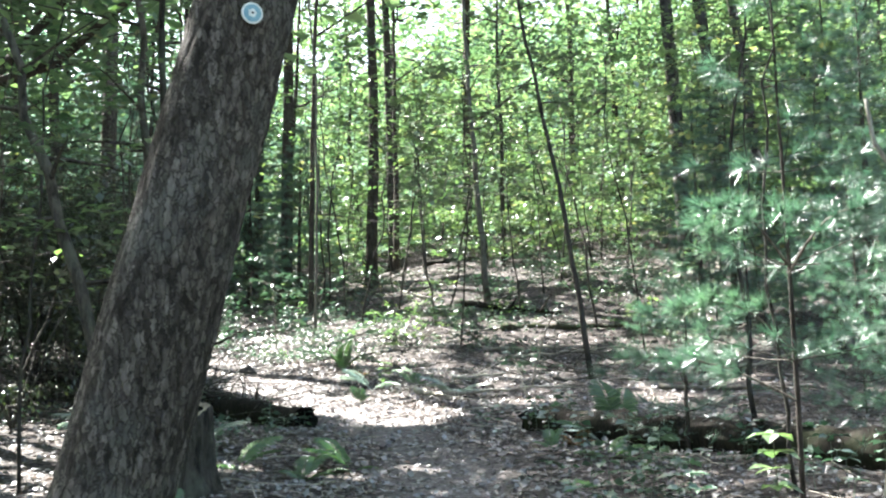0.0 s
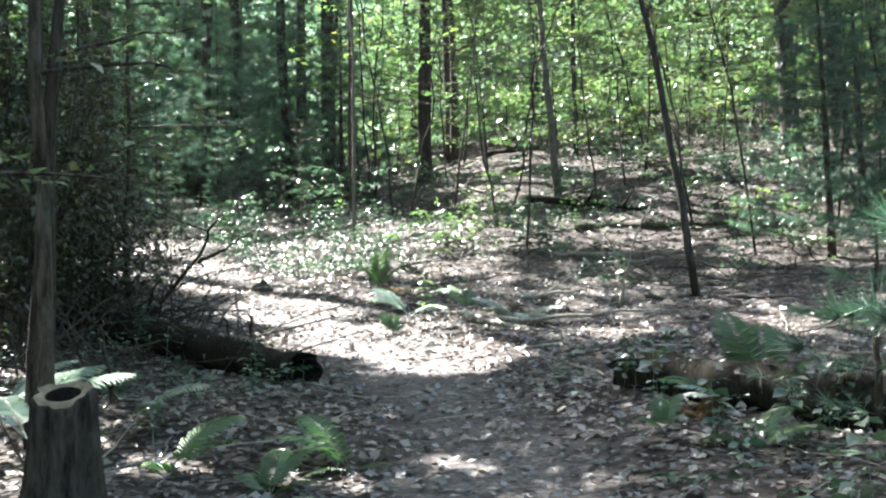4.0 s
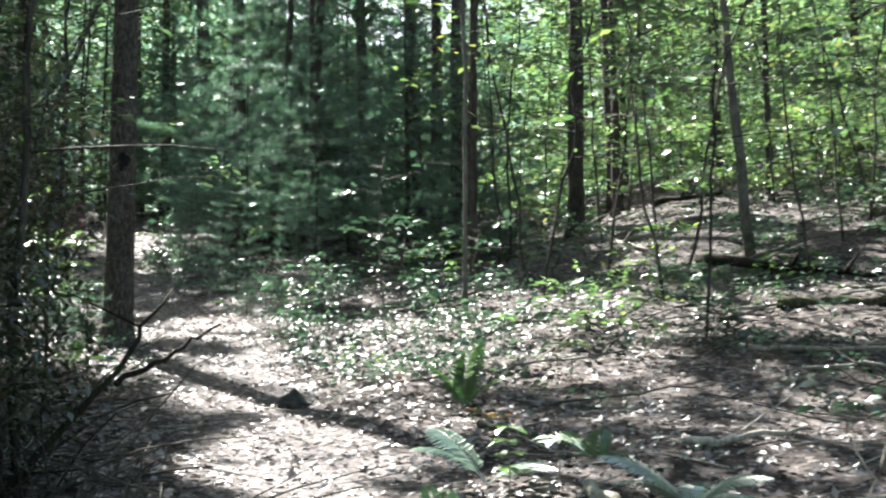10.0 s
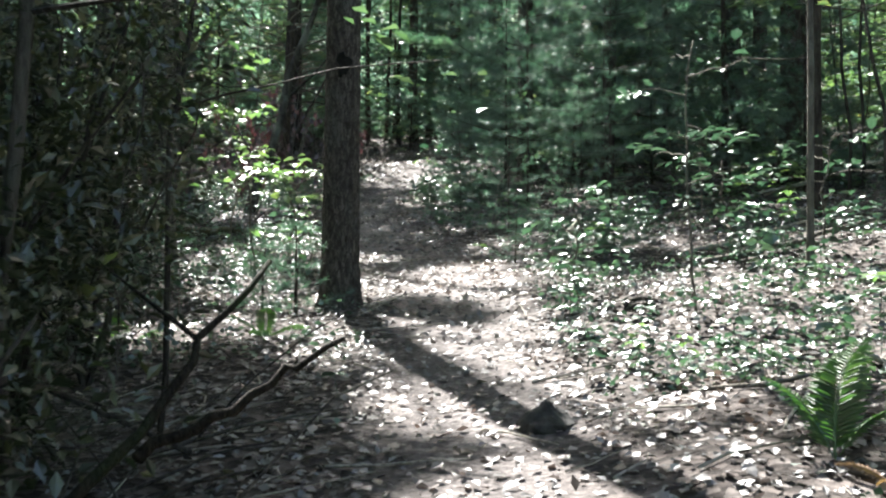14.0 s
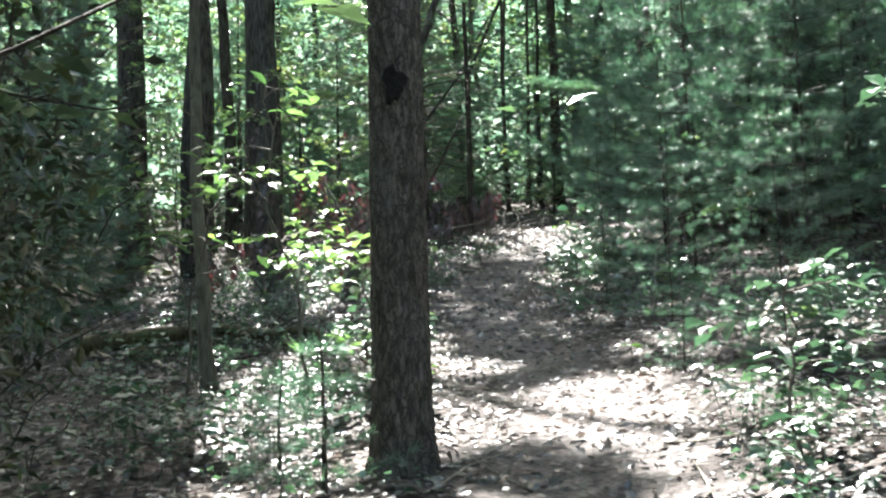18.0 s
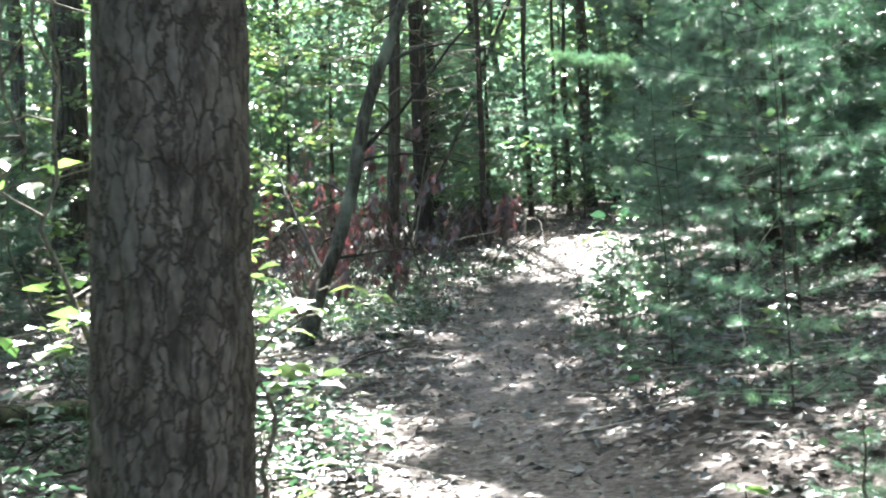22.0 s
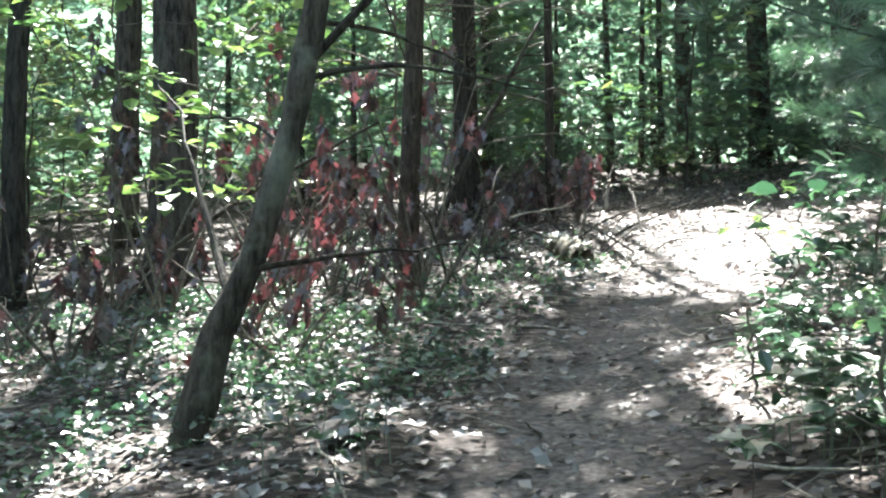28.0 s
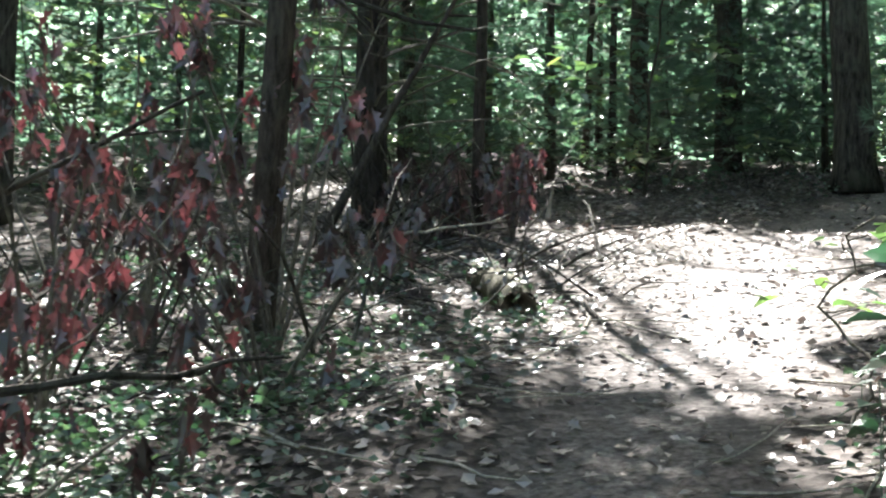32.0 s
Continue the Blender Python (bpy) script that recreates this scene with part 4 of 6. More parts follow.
# young trees beside the thicket
for k, (x, y, h, m) in enumerate([(-3.9, 10.2, 4.6, M_LEAF), (-4.7, 12.2, 5.4, M_LIME), (-3.4, 13.1, 4.6, M_LEAF), (-5.6, 10.4, 5.6, M_LEAF), (-4.4, 8.6, 4.8, M_LEAF), (-5.9, 13.4, 5.8, M_LEAF), (-4.3, 15.2, 5.6, M_LEAF), (-6.8, 11.8, 6.4, M_LEAF), (-3.3, 9.6, 4.4, M_LIME), (-6.2, 16.4, 6.2, M_LEAF), (-4.9, 18.6, 5.4, M_LEAF)]):
    sapling(x, y, h, 0.03, (0.03, 0.02), 1090 + k, 0.33, 520, 0.105, 1.4, m, M_BARK, "slender leafy young tree beside the evergreen thicket", twigs=12)

# low leafy bushes along the far edge of the open slope
r_ = np.random.default_rng(19)
for k in range(95):
    x, y = r_.uniform(-5, 11), r_.uniform(19.5, 36)
    if trail_gap(x, y) < 3.0 or (x < -2 and y < 29):
        continue
    sapling(x, y, r_.uniform(0.3, 0.95), 0.012, (r_.normal(0, 0.15), r_.normal(0, 0.15)), 1150 + k, 0.3, 110, r_.uniform(0.08, 0.12), r_.uniform(0.4, 0.75), (M_LEAF, M_LOW, M_LIME)[k % 3], M_BARK,
            "low leafy bush on the forest slope", "bush", 8, DIAMOND)

# low bushes in the shade beyond the sunny bend
r_ = np.random.default_rng(29)
for k in range(34):
    x, y = r_.uniform(-21, -12), r_.uniform(42.5, 50)
    if trail_gap(x, y) < 1.2:
        continue
    sapling(x, y, r_.uniform(0.5, 1.7), 0.014, (r_.normal(0, 0.15), r_.normal(0, 0.15)), 1290 + k, 0.15, 170, r_.uniform(0.08, 0.13), r_.uniform(0.5, 0.9), M_LOW if k % 2 else M_LEAF, M_BARK,
            "low leafy bush in the shade of the wood", "bush", 8, DIAMOND)

# ---- young pines ----
PINE_NEAR = pine_mesh(4.3, 1.1, 1, 74, 0.15, 0.0042, 0.62, 0.3, 0.24, 0.02)
PINE_N = pine_mesh(6.0, 2.0, 7, 54, 0.14, 0.0042, 0.44, 0.11, 0.17, 0.022)
PINE_T = pine_mesh(7.5, 1.4, 9, 34, 0.16, 0.009, 0.4, 0.13, 0.34)
PINE_A = pine_mesh(6.0, 1.8, 2, 34, 0.15, 0.0085, 0.34, 0.12, 0.05)
PINE_B = pine_mesh(7.5, 2.2, 3, 34, 0.16, 0.009, 0.36, 0.13, 0.06)
PINE_C = pine_mesh(4.2, 1.4, 4, 34, 0.11, 0.0045, 0.36, 0.105, 0.04, 0.014)
PINE_S = pine_mesh(1.1, 0.5, 5, 20, 0.1, 0.004, 0.2, 0.08)
near_pine = pine(PINE_NEAR, 2.25, 7.9, 0.4, 1.0, "young white pine with bright sunlit needle tufts beside the trail")
pine(PINE_S, 2.2, 11.3, 1.0, 1.3, "small white pine with pale needles growing by a fallen log")
pine(PINE_C, 4.1, 10.4, 2.0, 0.9)
for k, (x, y, s, which) in enumerate([(-7.9, 31.0, 1.1, PINE_N), (-6.3, 30.2, 0.9, PINE_N), (-9.7, 34.3, 1.15, PINE_N), (-5.2, 32.6, 1.0, PINE_A), (-7.0, 34.6, 1.2, PINE_N), (-9.8, 37.6, 1.0, PINE_B),
                                      (-3.7, 31.0, 0.8, PINE_A), (-10.5, 40.2, 1.0, PINE_A), (-8.3, 36.2, 1.0, PINE_A), (-6.9, 27.9, 0.55, PINE_C), (-5.0, 26.4, 0.42, PINE_C), (-11.2, 43.2, 1.1, PINE_B),
                                      (-9.3, 31.9, 0.75, PINE_C), (-17.5, 48.5, 1.1, PINE_B), (-20.3, 49.5, 1.1, PINE_A), (-23.0, 47.0, 1.0, PINE_B), (-15.0, 50.5, 1.1, PINE_B), 
                                      (-17.5, 29.4, 0.9, PINE_A), (-15.6, 26.8, 0.9, PINE_B), (-19.6, 31.4, 0.9, PINE_A), (-13.6, 24.6, 0.8, PINE_A), (-24.5, 30.5, 1.0, PINE_A), (-22.0, 28.2, 0.9, PINE_B), (-26.0, 36.5, 1.1, PINE_B), (4.7, 13.8, 0.8, PINE_C), (6.2, 17.6, 1.0, PINE_A), (7.6, 23.4, 1.0, PINE_B),
                                      (-9.5, 47.0, 1.0, PINE_B), (-7.2, 42.6, 1.0, PINE_A), (-26.5, 43.0, 1.1, PINE_A), (-8.2, 29.2, 0.5, PINE_C), (-8.5, 34.7, 0.85, PINE_C), (-9.4, 40.2, 0.95, PINE_B), (-23.0, 41.6, 0.75, PINE_A), (-20.6, 43.8, 0.9, PINE_B), (-20.0, 45.2, 0.9, PINE_A), (-16.4, 46.3, 0.9, PINE_B), (-14.9, 45.6, 0.7, PINE_A), (-9.4, 42.0, 1.0, PINE_B), (-21.6, 41.4, 0.9, PINE_A), (-12.9, 47.6, 0.8, PINE_A), (4.5, 21.2, 0.8, PINE_A), (5.7, 23.8, 0.9, PINE_A), (-10.6, 37.8, 0.9, PINE_C)]):
    made = pine(which, x, y, k * 1.3, s)
    edge_pine = made if (x, y) == (-9.7, 34.3) else edge_pine if k > 2 else made


# ---- far woods, closing the view ----
def far_woods():
    r = np.random.default_rng(12)
    broad, pines = Geo(), Geo()
    for sprays, near, far, lo, hi in ((14500, 29, 46, 0.15, 0.26), (15000, 46, 72, 0.32, 0.55)):
        n = sprays * 3
        a = np.where(r.random(n) < 0.82, r.uniform(-1.5, 0.75, n), r.uniform(-np.pi, np.pi, n))
        d = r.uniform(near, far, n)
        x, y = -7 + d * np.sin(a), 16 + d * np.cos(a)
        h = 0.2 + r.uniform(0, 1, n) ** 1.3 * 17
        clump = np.sin(x * 1.1 + 2 * np.sin(h * 0.5)) * np.sin(y * 0.9 + 1.5 * np.sin(h * 0.7 + x * 0.3)) + 0.8 * np.sin(x * 0.37 + y * 0.45 + h * 0.5) + 0.5 * np.sin(h * 1.9 + x * 0.8)
        order = np.argsort(-(clump + r.normal(0, 0.45, n)) + 9.0 * ((trail_gap(x, y) < 2.5) & (y < 47)))[:sprays]
        c = np.stack([x, y, land(x, y) + h], -1)[order]
        c = c[~in_gap(c)]
        per = 9
        k = np.repeat(np.arange(len(c)), per)
        m = len(k)
        slope = r.normal(0, 0.25, (len(c), 2))
        q = r.normal(0, lo * 1.8, (m, 2))
        p = c[k] + np.stack([q[:, 0], q[:, 1], (q * slope[k]).sum(1) + r.normal(0, 0.06, m)], -1)
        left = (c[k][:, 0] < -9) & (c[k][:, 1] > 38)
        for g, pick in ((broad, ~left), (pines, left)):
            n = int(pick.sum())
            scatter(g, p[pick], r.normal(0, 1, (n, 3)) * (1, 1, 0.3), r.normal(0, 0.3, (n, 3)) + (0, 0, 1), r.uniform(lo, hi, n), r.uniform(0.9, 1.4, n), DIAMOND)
    tagged(part("far_pine_woods", pines, M_FARPINE), "dense foliage of pine woods beyond the trail, coloured pale as if lit", "woods", kind="stuff")
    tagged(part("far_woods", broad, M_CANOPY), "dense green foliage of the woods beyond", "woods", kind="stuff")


far_woods()


def backdrop():
    """The wooded hillside in the distance, a ragged band with haze put into its greens."""
    m, t = mat("distant woods in painted haze")
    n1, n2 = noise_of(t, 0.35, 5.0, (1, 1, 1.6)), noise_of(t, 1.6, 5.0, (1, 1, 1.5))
    # Pale stops stand for bright haze, painted into the woods' colour
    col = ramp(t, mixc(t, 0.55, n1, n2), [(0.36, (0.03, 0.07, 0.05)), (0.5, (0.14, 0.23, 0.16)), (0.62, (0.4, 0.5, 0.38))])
    d = node(t, "ShaderNodeBsdfDiffuse")
    tr = t.nodes.new("ShaderNodeBsdfTranslucent")
    mx = node(t, "ShaderNodeMixShader", Fac=0.6)
    for k, sh in ((1, d), (2, tr)):
        t.links.new(col, sh.inputs[0])
        t.links.new(sh.outputs[0], mx.inputs[k])
    t.links.new(mx.outputs[0], t.nodes.new("ShaderNodeOutputMaterial").inputs[0])
    r = np.random.default_rng(8)
    seg, rows = 360, 24
    a = np.linspace(0, 2 * np.pi, seg, endpoint=False)
    topz = 20 + 2.5 * np.sin(5 * a) + 2 * np.sin(13 * a + 1) + r.normal(0, 1.2, seg)
    v = np.zeros((rows, seg, 3))
    for i in range(rows):
        f = i / (rows - 1)
        rad = 76 + 4 * f + r.normal(0, 0.7, seg)
        x, y = -7 + rad * np.sin(a), 16 + rad * np.cos(a)
        v[i] = np.stack([x, y, land(x, y) - 1 + topz * f], -1)
    f = [(i * seg + j, i * seg + (j + 1) % seg, (i + 1) * seg + (j + 1) % seg, (i + 1) * seg + j) for i in range(rows - 1) for j in range(seg)]
    tagged(part("backdrop", Geo().add(v, f), m), "backdrop band coloured as a hazy green wooded hillside in the distance", "woods", kind="structure")


backdrop()


# ---- leaf litter, twigs ----
def litter():
    r = np.random.default_rng(9)
    n = 82000
    y = r.uniform(3, 46, n)
    off = r.normal(0, 1, n) * (2.2 + 0.07 * y)
    x = trail_x(y) + off
    keep = r.random(n) < np.where(np.abs(off) < np.where(y > 33, 0.9, 0.55), np.where(y > 33, 0.42, 0.6), 1.0)
    x, y = x[keep], y[keep]
    m = 30000
    x = np.concatenate([x, r.uniform(-20, 9, m)])
    y = np.concatenate([y, r.uniform(5, 40, m)])
    n = len(x)
    p = np.stack([x, y, gz(x, y) + r.uniform(0.003, 0.03, n)], -1)
    way = r.normal(0, 1, (n, 3)) * (1, 1, 0.28)
    way[:, 2] += 0.12 * way[:, 1]
    up = r.normal(0, 0.35, (n, 3)) + (0, -0.15, 1)
    big = r.random(n) < 0.06
    plain = ~big & (r.random(n) < 0.55)
    g = Geo()
    curled = ~big & ~plain
    for pick, shape in ((plain, DIAMOND), (curled, RHOMB)):
        scatter(g, p[pick], way[pick], up[pick], r.uniform(0.03, 0.08, pick.sum()), r.uniform(0.8, 1.5, pick.sum()), shape)
    scatter(g, p[big], way[big], up[big], r.uniform(0.06, 0.105, big.sum()), r.uniform(0.8, 1.2, big.sum()), LOBED)
    tagged(part("leaf_litter", g, M_LITTER), "dry brown fallen leaves covering the forest floor", "leaf litter", kind="stuff")
    t = Geo()
    for k in range(900):
        y0 = r.uniform(4, 40)
        x0 = trail_x(y0) + r.normal(0, 3.2)
        if trail_gap(x0, y0) < 0.5 and r.random() < 0.8:
            continue
        a, ln = r.uniform(0, 6.28), r.uniform(0.15, 0.9)
        s = np.linspace(0, 1, 4)
        xx, yy = x0 + math.cos(a) * ln * s + r.normal(0, 0.02, 4), y0 + math.sin(a) * ln * s + r.normal(0, 0.02, 4)
        tube(t, np.stack([xx, yy, gz(xx, yy) + 0.012 + r.uniform(0, 0.05) * s], -1), np.linspace(0.006, 0.002, 4) * r.uniform(0.7, 1.8), 4, 0, k, cap=False)
    tagged(part("fallen_twigs", t, M_DEADWOOD), "pale dead twigs strewn over the leaf litter", "twigs", kind="stuff")


litter()


def add_bough(top, a, b, seed, tufts=90, per=26, from_=0.35, wide=0.16):
    """A needled bough on a pine, from a to b in the world."""
    back = Matrix.LocRotScale(top.location, top.rotation_euler, top.scale).inverted()
    r = np.random.default_rng(seed)
    s = np.linspace(0, 1, 9)
    q = np.array(a, float) + (np.array(b, float) - np.array(a, float)) * s[:, None] + np.array([0, 0, 0.15]) * np.sin(3.1 * s)[:, None]
    q = np.array([back @ Vector(p) for p in q])
    part("bough", tube(Geo(), q, np.linspace(0.01, 0.003, 9), 6, 0.03, seed), M_TWIG, top)
    ss = r.uniform(from_, 1.02, tufts)
    d = unit(q[-1] - q[0])
    side = unit(np.cross(d, (0, 0, 1)))
    off = r.normal(0, wide, tufts) * (1.25 - ss)
    p = np.stack([np.interp(ss, s, q[:, i]) for i in range(3)], -1) + side * off[:, None] + r.normal(0, 0.02, (tufts, 3))
    w = d + side * np.sign(off)[:, None] * 0.6 + np.array([0, 0, 0.1])
    P, W = np.repeat(p, per, 0), np.repeat(unit(w), per, 0)
    part("bough_needles", scatter(Geo(), P, W * 0.8 + r.normal(0, 0.45, P.shape), r.normal(0, 1, P.shape), 0.14 * r.uniform(0.7, 1.2, len(P)), 0.035, NEEDLE), M_NEEDLE, top, kind="stuff")


sunny = pine(PINE_T, -11.0, 40.4, 2.2, 0.95, "young white pine with one long sunlit bough over the trail")
for k, (z0, dx, dz) in enumerate([(8.9, 0.0, 0.0), (8.85, 0.12, -0.1), (9.0, -0.15, 0.1)]):
    add_bough(sunny, (-11.0, 40.4, z0), (-13.95 + dx, 38.05 - dx, 9.72 + dz), 3 + k, 150, 34, 0.5, 0.2)
for k, (b, z) in enumerate([((1.05, 8.15), 1.98), ((1.5, 7.6), 2.3), ((1.55, 7.2), 2.85), ((2.5, 7.0), 2.8)]):
    add_bough(near_pine, (2.25, 7.9, z - 0.25), (*b, z), 20 + k, 22, 64, 0.3, 0.2)
for k, (b, z) in enumerate([((-11.1, 34.9), 6.6), ((-11.0, 35.3), 7.0), ((-11.2, 35.6), 7.4), ((-10.8, 34.7), 7.3)]):
    add_bough(edge_pine, (-9.7, 34.3, z - 0.2), (*b, z), 40 + k, 90, 40, 0.2, 0.3)

# ---- ferns ----
def frond_mesh(length, pairs, seed, rise=0.75, droop=0.5, wide=0.2):
    r = np.random.default_rng(seed)
    s = np.linspace(0, 1, 14)
    mid = np.stack([s * length * 0.9, 0.02 * np.sin(3 * s), length * (rise * s - droop * s * s)], -1)
    g = tube(Geo(), mid, np.linspace(0.004, 0.001, 14), 4, 0, seed, cap=False)
    ss = np.linspace(0.16, 0.99, pairs)
    p = np.stack([np.interp(ss, s, mid[:, j]) for j in range(3)], -1)
    t = unit(np.gradient(p, axis=0))
    env = np.sin(np.pi * np.clip(ss * 0.93 + 0.05, 0, 1)) ** 0.7
    for sgn in (1, -1):
        side = np.cross(t, (0, 0, 1.0)) * sgn
        way = unit(side) + t * 0.45 + np.array([0, 0, -0.12]) + r.normal(0, 0.05, (pairs, 3))
        up = np.cross(way, t) * sgn
        up[up[:, 2] < 0] *= -1
        scatter(g, p, way, up, length * wide * env + 0.01, 0.3, OVAL)
    return g.mesh("frond")


FRONDS = [frond_mesh(0.55, 29, 1, 0.75, 0.55, 0.25), frond_mesh(0.65, 33, 2, 0.85, 0.5, 0.22), frond_mesh(0.46, 26, 3, 0.6, 0.55, 0.27)]
FRONDS_ = {}


def fern(x, y, n, size, material, label, seed=0, z_up=0.0, tilt=0.0):
    r = np.random.default_rng(seed + 5)
    top = thing("fern", x, y, float(gz(x, y)) - 0.01 + z_up, label, "fern", "ferns")
    for k in range(n):
        i = (seed + k) % 3
        key = (i, material.name)
        if key not in FRONDS_:
            FRONDS_[key] = FRONDS[i].copy()
        f = part("frond", FRONDS_[key], material, top)
        f.rotation_euler = (r.normal(0, 0.15), -r.uniform(-0.1, 0.35) - tilt, seed * 0.7 + k * 6.28 / n + r.uniform(-0.4, 0.4))
        sc = size * r.uniform(0.8, 1.15)
        f.scale = (sc, sc, sc)
    return top


def fern_of(x, y, fronds, material, label, z_up=0.0):
    """A fern whose fronds are named: way round, steepness, size."""
    top = thing("fern", x, y, float(gz(x, y)) - 0.01 + z_up, label, "fern", "ferns")
    for k, (turn, steep, size) in enumerate(fronds):
        key = (k % 3, material.name)
        if key not in FRONDS_:
            FRONDS_[key] = FRONDS[k % 3].copy()
        f = part("frond", FRONDS_[key], material, top)
        f.rotation_euler = (0.1 * (-1) ** k, 0.14 - steep, turn)
        f.scale = (size * 1.15,) * 3
    return top


PALE, GREEN = "pale green fern with an arching frond", "green woodland fern with feathery fronds on the forest floor"
fern_of(-2.75, 11.0, [(0.3, 0.45, 1.2), (1.2, 0.3, 1.1), (-0.5, 0.2, 1.0), (2.2, 0.3, 1.0), (3.4, 0.2, 1.1)], M_SUNFERN, "sunlit fern painted sun-pale with arching fronds behind a stump", 0.15)
fern_of(-3.3, 11.9, [(0.1, 0.4, 1.1), (1.0, 0.3, 1.0), (-0.8, 0.2, 1.0), (2.6, 0.3, 1.0)], M_SUNFERN, "sunlit fern painted sun-pale with arching fronds behind a stump", 0.1)
fern_of(-2.35, 11.7, [(0.1, 0.35, 0.95), (-0.9, 0.1, 0.6)], M_SUNFERN, PALE + " beside a stump", 0.05)
fern_of(-1.8, 10.6, [(0.75, 0.5, 0.95), (0.3, 0.2, 0.6), (2.2, 0.2, 0.6)], M_FERN, GREEN)
fern_of(-1.2, 10.35, [(1.5, 0.5, 0.7), (0.9, 0.35, 0.65), (2.3, 0.4, 0.65), (-0.2, 0.2, 0.5)], M_FERN, GREEN)
fern_of(-0.82, 10.8, [(2.9, 0.35, 0.85), (2.3, 0.35, 0.8), (3.6, 0.1, 0.6), (0.3, 0.1, 0.4)], M_FERN, GREEN)
fern_of(1.78, 12.45, [(1.4, 0.85, 1.2), (2.0, 0.75, 1.1), (2.8, 0.35, 0.9), (0.4, 0.5, 0.9)], M_FERN, "tall green fern with upright fronds before a fallen log")
fern_of(1.5, 12.1, [(2.75, 0.4, 0.85), (3.2, 0.2, 0.75), (0.3, 0.3, 0.6)], M_FERN, GREEN)
fern_of(1.5, 11.9, [(2.9, 0.35, 0.75), (3.5, 0.1, 0.6)], M_SUNFERN, PALE + " over a fallen log")
fern_of(1.85, 11.9, [(-0.15, 0.4, 0.75), (-0.9, 0.2, 0.5)], M_SUNFERN, PALE + " over a fallen log", 0.12)
fern_of(1.45, 11.0, [(0.2, 0.2, 0.7), (0.9, 0.25, 0.65), (2.6, 0.2, 0.65), (3.3, 0.1, 0.6), (-0.6, 0.1, 0.5)], M_FERN, GREEN)
fern_of(0.95, 11.2, [(1.6, 0.7, 0.5), (1.0, 0.5, 0.45), (2.4, 0.5, 0.45)], M_FERN, "small green fern beside the trail")
fern_of(2.1, 11.6, [(0.5, 0.4, 0.9), (1.4, 0.4, 0.9), (2.5, 0.4, 0.8), (-0.4, 0.2, 0.8)], M_FERN, GREEN)
fern_of(-1.58, 19.1, [(1.5, 1.0, 0.95), (1.1, 0.9, 0.85), (2.0, 0.9, 0.85), (0.4, 0.6, 0.7), (2.9, 0.6, 0.7)], M_FERN, "upright yellow-green fern at the edge of the trail")
fern_of(-1.0, 16.75, [(2.9, 0.3, 0.9), (2.5, 0.35, 0.8), (0.2, 0.3, 0.85), (-0.4, 0.15, 0.7)], M_SUNFERN, "sunlit whitish fern arching beside the trail", 0.06)
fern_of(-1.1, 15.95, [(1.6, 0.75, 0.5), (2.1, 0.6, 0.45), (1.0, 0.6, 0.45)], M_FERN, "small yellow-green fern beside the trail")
fern_of(0.15, 16.5, [(0.2, 0.3, 0.8), (2.9, 0.3, 0.8), (1.5, 0.4, 0.7), (-0.6, 0.1, 0.7), (3.8, 0.1, 0.7)], M_SUNFERN, "blue-green fern on the leaf litter")
fern_of(-0.42, 17.35, [(1.5, 0.6, 0.6), (2.4, 0.4, 0.5), (0.6, 0.4, 0.5)], M_FERN, GREEN)
for k, (x, y, n, sz) in enumerate([(-6.1, 21.3, 4, 0.7), (-7.1, 21.0, 4, 0.7), (-2.9, 13.0, 4, 0.7), (-1.9, 8.6, 4, 0.6)]):
    fern(x, y, n, sz, M_FERN, GREEN, 10 + k)
fern(1.22, 11.75, 5, 0.5, M_DEADFERN, "withered orange-brown fern in the litter", 43)
fern(-1.3, 18.9, 4, 0.45, M_DEADFERN, "withered orange-brown fern in the litter", 44)


# ---- seedlings and low plants ----
SEED_SHAPES = [(0.22, 8, 0.1, 3), (0.35, 13, 0.11, 3), (0.14, 6, 0.085, 1), (0.5, 16, 0.115, 4), (0.25, 7, 0.15, 1)]
SEED_LEAVES = {}


def seed_leaf(lobed, material):
    key = (lobed, material.name)
    if key not in SEED_LEAVES:
        SEED_LEAVES[key] = scatter(Geo(), [(0.02, 0, 0)], [(1, 0, 0)], [(0, 0, 1)], 1.0, 1.1, LOBED if lobed else OVAL).mesh("leaf")
    return SEED_LEAVES[key]


def seedling(x, y, which, material, size, turn, label="small green broad-leaved seedling in the leaf litter"):
    h, n, leaf, tiers = SEED_SHAPES[which]
    r = np.random.default_rng(int(abs(x * 1000 + y * 77)))
    top = thing("seedling", x, y, None, label, "seedling", "seedlings")
    top.scale = (size,) * 3
    part("stem", tube(Geo(), [(0, 0, -0.02), (0.01, 0.01, h * 0.5), (0.0, 0.02, h)], [0.004, 0.003, 0.002], 4, 0, 1), M_TWIG, top)
    for k in range(n):
        ob = part("leaf", seed_leaf(which == 4, material), material, top)
        ob.location = (0, 0.01, h * (1 - 0.6 * (k * tiers // n) / max(1, tiers)))
        ob.rotation_euler = (r.normal(0, 0.2), r.uniform(-0.1, 0.3), turn + k * 2.4 + r.uniform(0, 0.5))
        ob.scale = (leaf * r.uniform(0.8, 1.2),) * 3
    return top


LOW_SHAPES = [(0.2, 7, 0.09, 3), (0.32, 11, 0.1, 3), (0.13, 6, 0.08, 1), (0.45, 15, 0.11, 4), (0.24, 6, 0.14, 1)]


